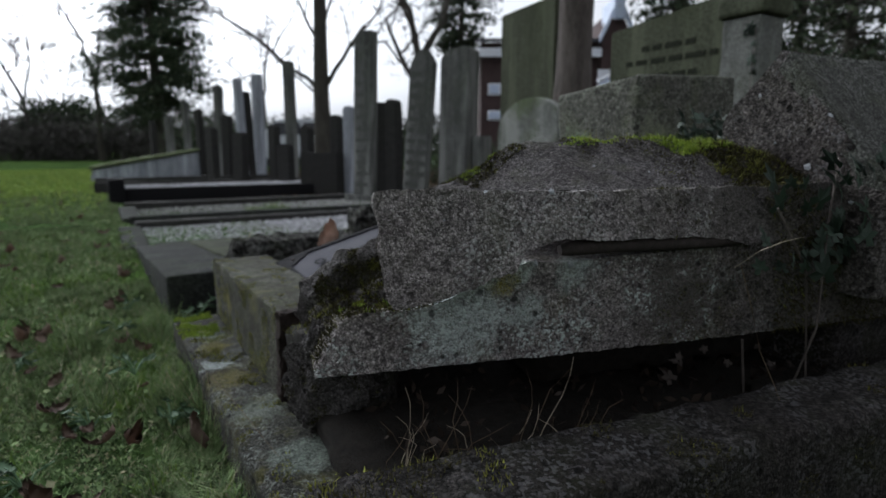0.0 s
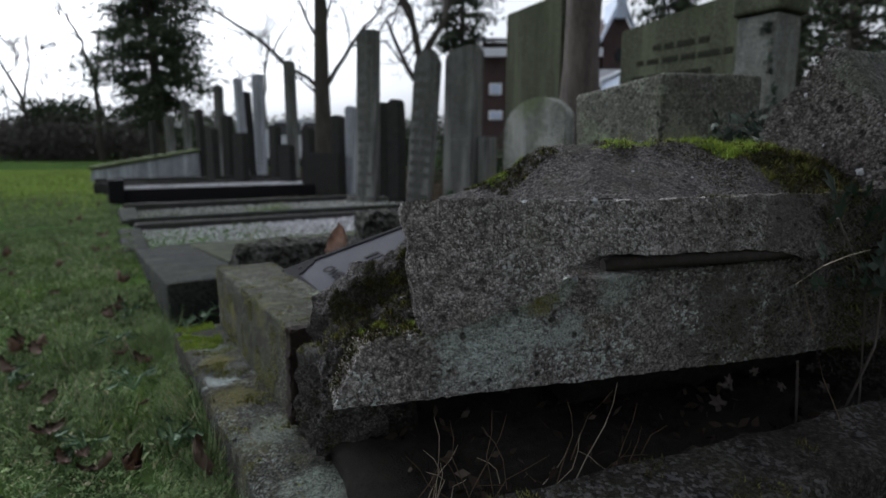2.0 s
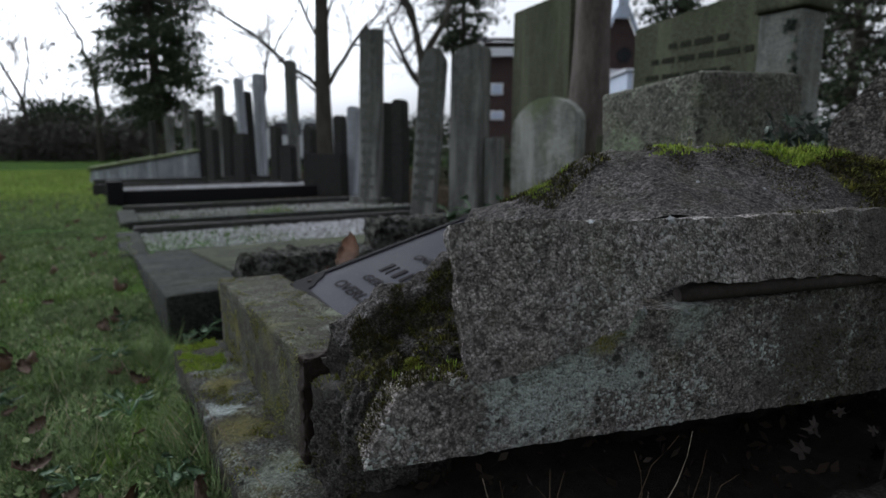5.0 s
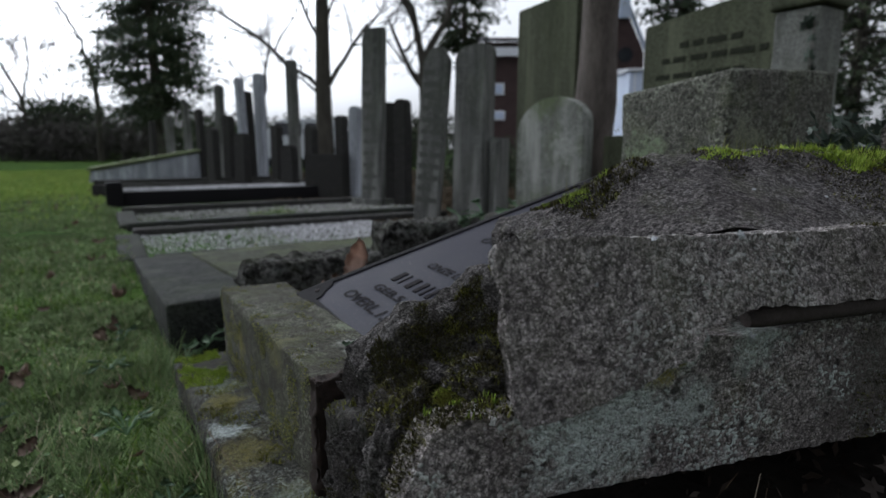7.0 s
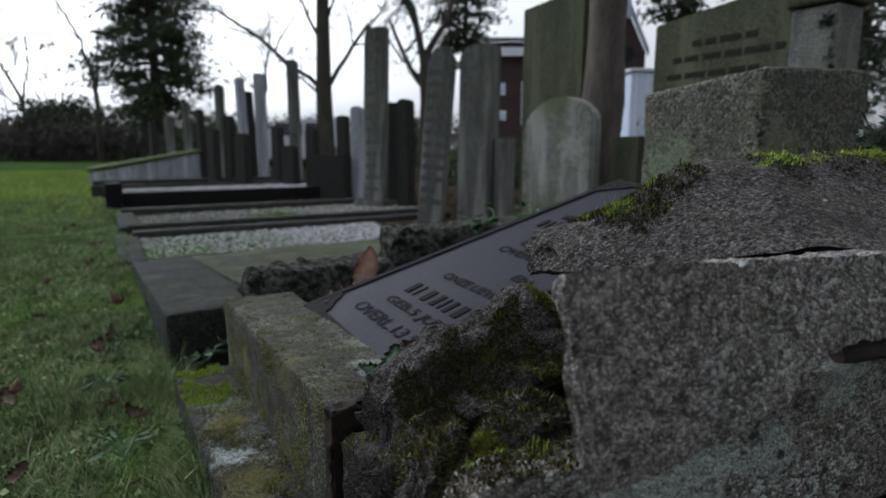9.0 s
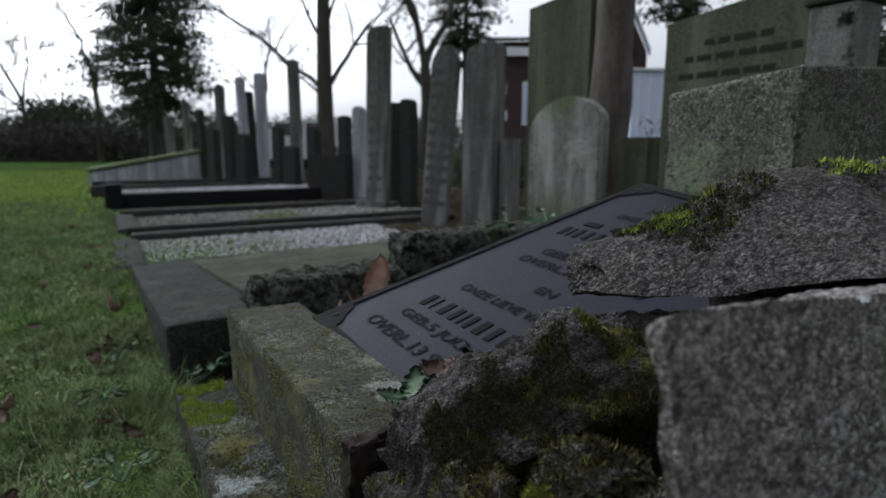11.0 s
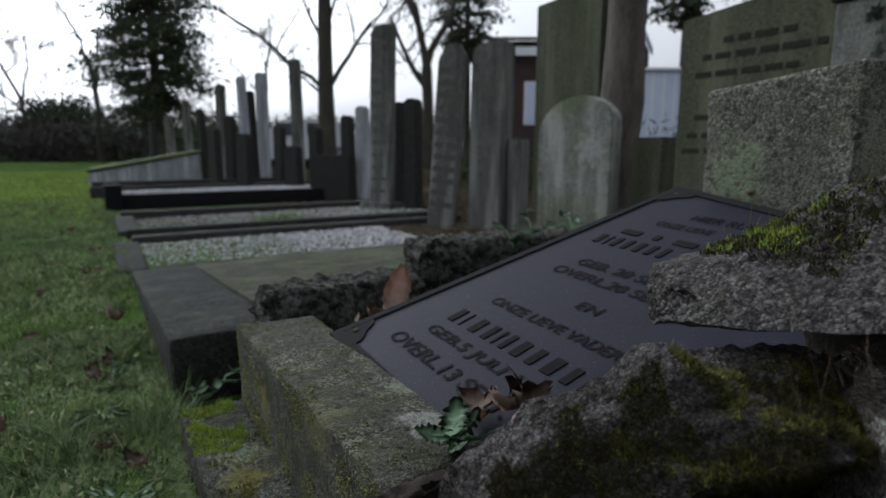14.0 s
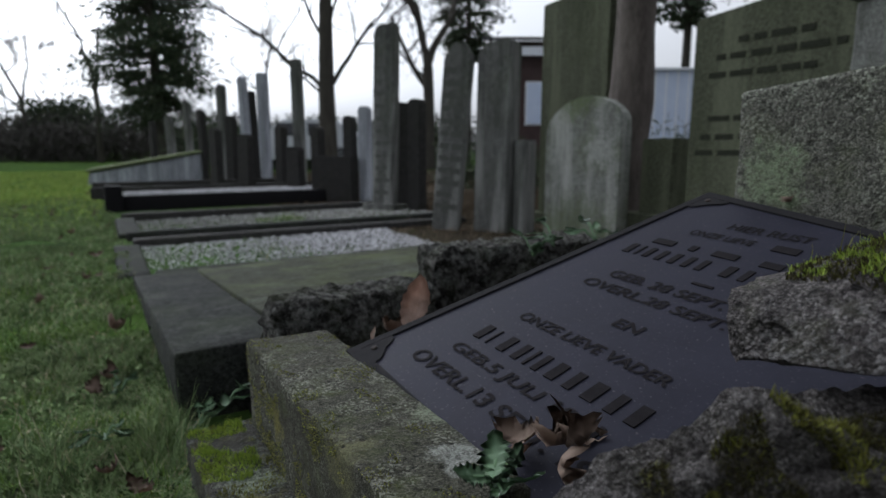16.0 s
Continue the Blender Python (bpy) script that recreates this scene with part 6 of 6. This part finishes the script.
def leafy(name, label, category, stems, leaves, mesh, stem_mat):
    root = thing(name, Matrix.Translation(stems[0][0]), label, category)
    o = Vector(stems[0][0])
    for s in stems:
        bm = bmesh.new()
        tube(bm, [Vector(p) - o for p in s], [0.0016] * len(s), 5)
        part("stem", bm, stem_mat, root, "", True)
    for p, rot, k in leaves:
        ob = new("leaf", mesh)
        ob.parent = root
        ob.matrix_basis = Matrix.Translation(Vector(p) - o) @ pose(0, 0, 0, *rot) @ Matrix.Scale(k, 4)
    return root


ivy_mesh = ivy_leaf_mesh("ivy_leaf", 0.036, IVY)
rng = random.Random(31)
lv = []
for i in range(75):
    x, z = 0.67 + 0.25 * rng.random() ** 0.7, 0.27 + 0.15 * rng.random()
    y = 0.482 - 0.155 * (x - 0.228) - rng.uniform(0.004, 0.03)
    lv.append(((x, y, z), (rng.uniform(40, 110), rng.uniform(-35, 35), rng.uniform(-50, 40)), rng.uniform(0.35, 0.85)))
leafy("ivy", "dark ivy climbing where beam meets roof-shaped stone", "ivy", [[(0.80, 0.42, 0.06), (0.79, 0.38, 0.2), (0.80, 0.385, 0.33), (0.84, 0.40, 0.42)], [(0.82, 0.40, 0.1), (0.76, 0.385, 0.28), (0.70, 0.395, 0.36)]], lv, ivy_mesh, BARK)
lv = [((0.86 + 0.12 * rng.random(), 0.60 + 0.09 * rng.random(), 0.42 + 0.07 * rng.random()), (rng.uniform(20, 80), rng.uniform(-40, 40), rng.uniform(-80, 60)), rng.uniform(0.35, 0.75)) for i in range(60)]
leafy("ivy", "dark ivy tuft behind the mossy crest", "ivy", [[(0.9, 0.66, 0.1), (0.9, 0.65, 0.3), (0.92, 0.63, 0.45)]], lv, ivy_mesh, BARK)
lv = [((0.55 + 0.25 * rng.random(), 0.44 - 0.05 * rng.random(), 0.09 + 0.09 * rng.random()), (rng.uniform(20, 90), rng.uniform(-40, 40), rng.uniform(-80, 60)), rng.uniform(0.22, 0.45)) for i in range(26)]
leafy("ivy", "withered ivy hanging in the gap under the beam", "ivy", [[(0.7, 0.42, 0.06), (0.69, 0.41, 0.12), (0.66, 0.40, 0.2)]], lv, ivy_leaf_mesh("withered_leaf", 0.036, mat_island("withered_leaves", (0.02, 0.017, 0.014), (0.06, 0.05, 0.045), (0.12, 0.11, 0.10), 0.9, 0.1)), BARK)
lv = [((2.235 + 0.02 * rng.random(), 1.40 + 0.06 * rng.random(), 0.3 + 0.6 * rng.random()), (rng.uniform(60, 110), rng.uniform(-20, 20), rng.uniform(-110, -70)), rng.uniform(0.8, 1.4)) for i in range(22)]
leafy("ivy", "dark ivy climbing the sandstone pillar", "ivy", [[(2.24, 1.42, 0.0), (2.245, 1.43, 0.4), (2.245, 1.42, 0.9)]], lv, ivy_mesh, BARK)

weed_mesh = leaf_mesh("weed_leaf", 0.05, 0.026, 0.45, 0.25, 9)
weed_mesh.materials.append(WEED)


def weed(place, n, spread, k, seed, label):
    rng = random.Random(seed)
    p = Vector(place)
    leaves, stems = [], []
    for i in range(n):
        a = rng.uniform(0, math.tau)
        q = p + Vector((math.cos(a) * spread, math.sin(a) * spread, rng.uniform(0.2, 1.0) * spread))
        stems.append([tuple(p), tuple(p.lerp(q, 0.5) + Vector((0, 0, spread * 0.3))), tuple(q)])
        leaves.append((tuple(q), (rng.uniform(-30, 30), rng.uniform(-30, 30), math.degrees(a) - 90), k * rng.uniform(0.7, 1.2)))
    leafy("weed", label, "weed", stems, leaves, weed_mesh, WEED)


weed((0.293, 0.872, 0.188), 5, 0.018, 1.15, 1, "green toothed weed leaves between kerb and plate")
weed((0.18, 1.50, 0.03), 6, 0.035, 0.7, 2, "pale green weed in the gap behind the kerb")
weed((0.14, 1.50, 0.01), 5, 0.03, 0.6, 3, "pale green weed beside the footing")
weed((0.02, 1.22, 0.0), 6, 0.035, 0.6, 4, "blue-green weed in the lawn")
weed((0.0, 1.55, 0.0), 6, 0.035, 0.6, 5, "blue-green weed in the lawn")
weed((-0.05, 1.0, 0.0), 7, 0.03, 0.55, 20, "blue-green weed in the lawn")
weed((-0.18, 1.35, 0.0), 7, 0.03, 0.55, 21, "blue-green weed in the lawn")
weed((0.06, 0.95, 0.0), 7, 0.03, 0.55, 22, "blue-green weed in the lawn")
weed((-0.3, 1.1, 0.0), 7, 0.03, 0.55, 23, "blue-green weed in the lawn")
weed((0.03, 1.75, 0.0), 7, 0.03, 0.55, 24, "blue-green weed in the lawn")
weed((-0.12, 0.85, 0.0), 7, 0.03, 0.55, 25, "blue-green weed in the lawn")
weed((0.78, 1.42, 0.25), 8, 0.05, 0.8, 6, "green weed growing behind the plate")
weed((0.95, 1.42, 0.27), 8, 0.05, 0.8, 7, "green weed growing behind the plate")
weed((0.86, 1.45, 0.26), 6, 0.05, 0.8, 8, "green weed growing behind the plate")


def clover():
    """Small low leaves and moss between the blades of the lawn."""
    rng = np.random.default_rng(81)
    n = 60000
    y = 0.45 + 3.2 * rng.uniform(0, 1, n) ** 1.5
    x = 0.11 - rng.uniform(0, 1, n) * (0.75 + 0.35 * y)
    P = np.stack([x, y, np.array([ground_z(a, b) for a, b in zip(x, y)]) + rng.uniform(-0.012, 0.008, n)], 1)
    P = P[patchy(P, 9, -0.15, 3)]
    tagged(part_mesh("low_plants", flakes(P, 0.0031, 81, 0.6), GRASS), "small clover and moss leaves in the lawn", "low plants", "", "stuff")
    tagged(part_mesh("low_plants", flakes(P[patchy(P, 14, 0.12, 6)][:6000] + np.array([0, 0, 0.006]), 0.006, 83, 0.75), GRASS), "broader clover leaves in the lawn", "low plants", "", "stuff")
    m = patchy(P, 6, 0.16, 8) & (P[:, 0] > -0.45)
    Q = P[m]
    D = np.tile([0, 0, 1.0], (len(Q), 1)) + rng.normal(0, 0.5, (len(Q), 3))
    tagged(part_mesh("moss", blades(Q, D, 0.016, 0.0014, 82, 0.6, 1), MOSS_LAWN), "yellow-green moss in the lawn", "moss", "", "stuff")


clover()


# pale lichen rosettes on the stones
def lichen(ob, place, radius, seed):
    hit, p, n, i = ob.closest_point_on_mesh(ob.matrix_world.inverted() @ Vector(place))
    rng = random.Random(seed)
    side = n.orthogonal().normalized()
    bm = bmesh.new()
    top = bm.verts.new(p + n * 0.0016)
    ring = []
    for k in range(18):
        a = k * math.tau / 18
        d = side * math.cos(a) + n.cross(side) * math.sin(a)
        ring.append(bm.verts.new(p + d * radius * rng.uniform(0.55, 1.15) - n * 0.0005))
    for a, b in zip(ring, ring[1:] + ring[:1]):
        bm.faces.new((top, a, b))
    part("lichen", bm, LICHEN, ob, "pale grey lichen rosette")


bpy.context.view_layer.update()
for i, (ob, place, r) in enumerate([(roof, (0.862, 0.452, 0.406), 0.011), (roof, (0.862, 0.427, 0.476), 0.009), (roof, (0.862, 0.53, 0.51), 0.006), (roof, (0.862, 0.39, 0.36), 0.007), (roof, (0.862, 0.50, 0.44), 0.004),
                                    (plate_front, (0.336, 0.487, 0.389), 0.006), (plate_front, (0.414, 0.475, 0.385), 0.007), (plate_front, (0.47, 0.465, 0.38), 0.004), (plate_front, (0.29, 0.495, 0.36), 0.003),
                                    (band, (0.447, 0.47, 0.30), 0.009), (band, (0.405, 0.478, 0.303), 0.007), (band, (0.50, 0.47, 0.30), 0.005), (cap, (0.55, 0.55, 0.42), 0.005), (cap, (0.62, 0.52, 0.41), 0.004)]):
    lichen(ob, place, r * 0.65, i)
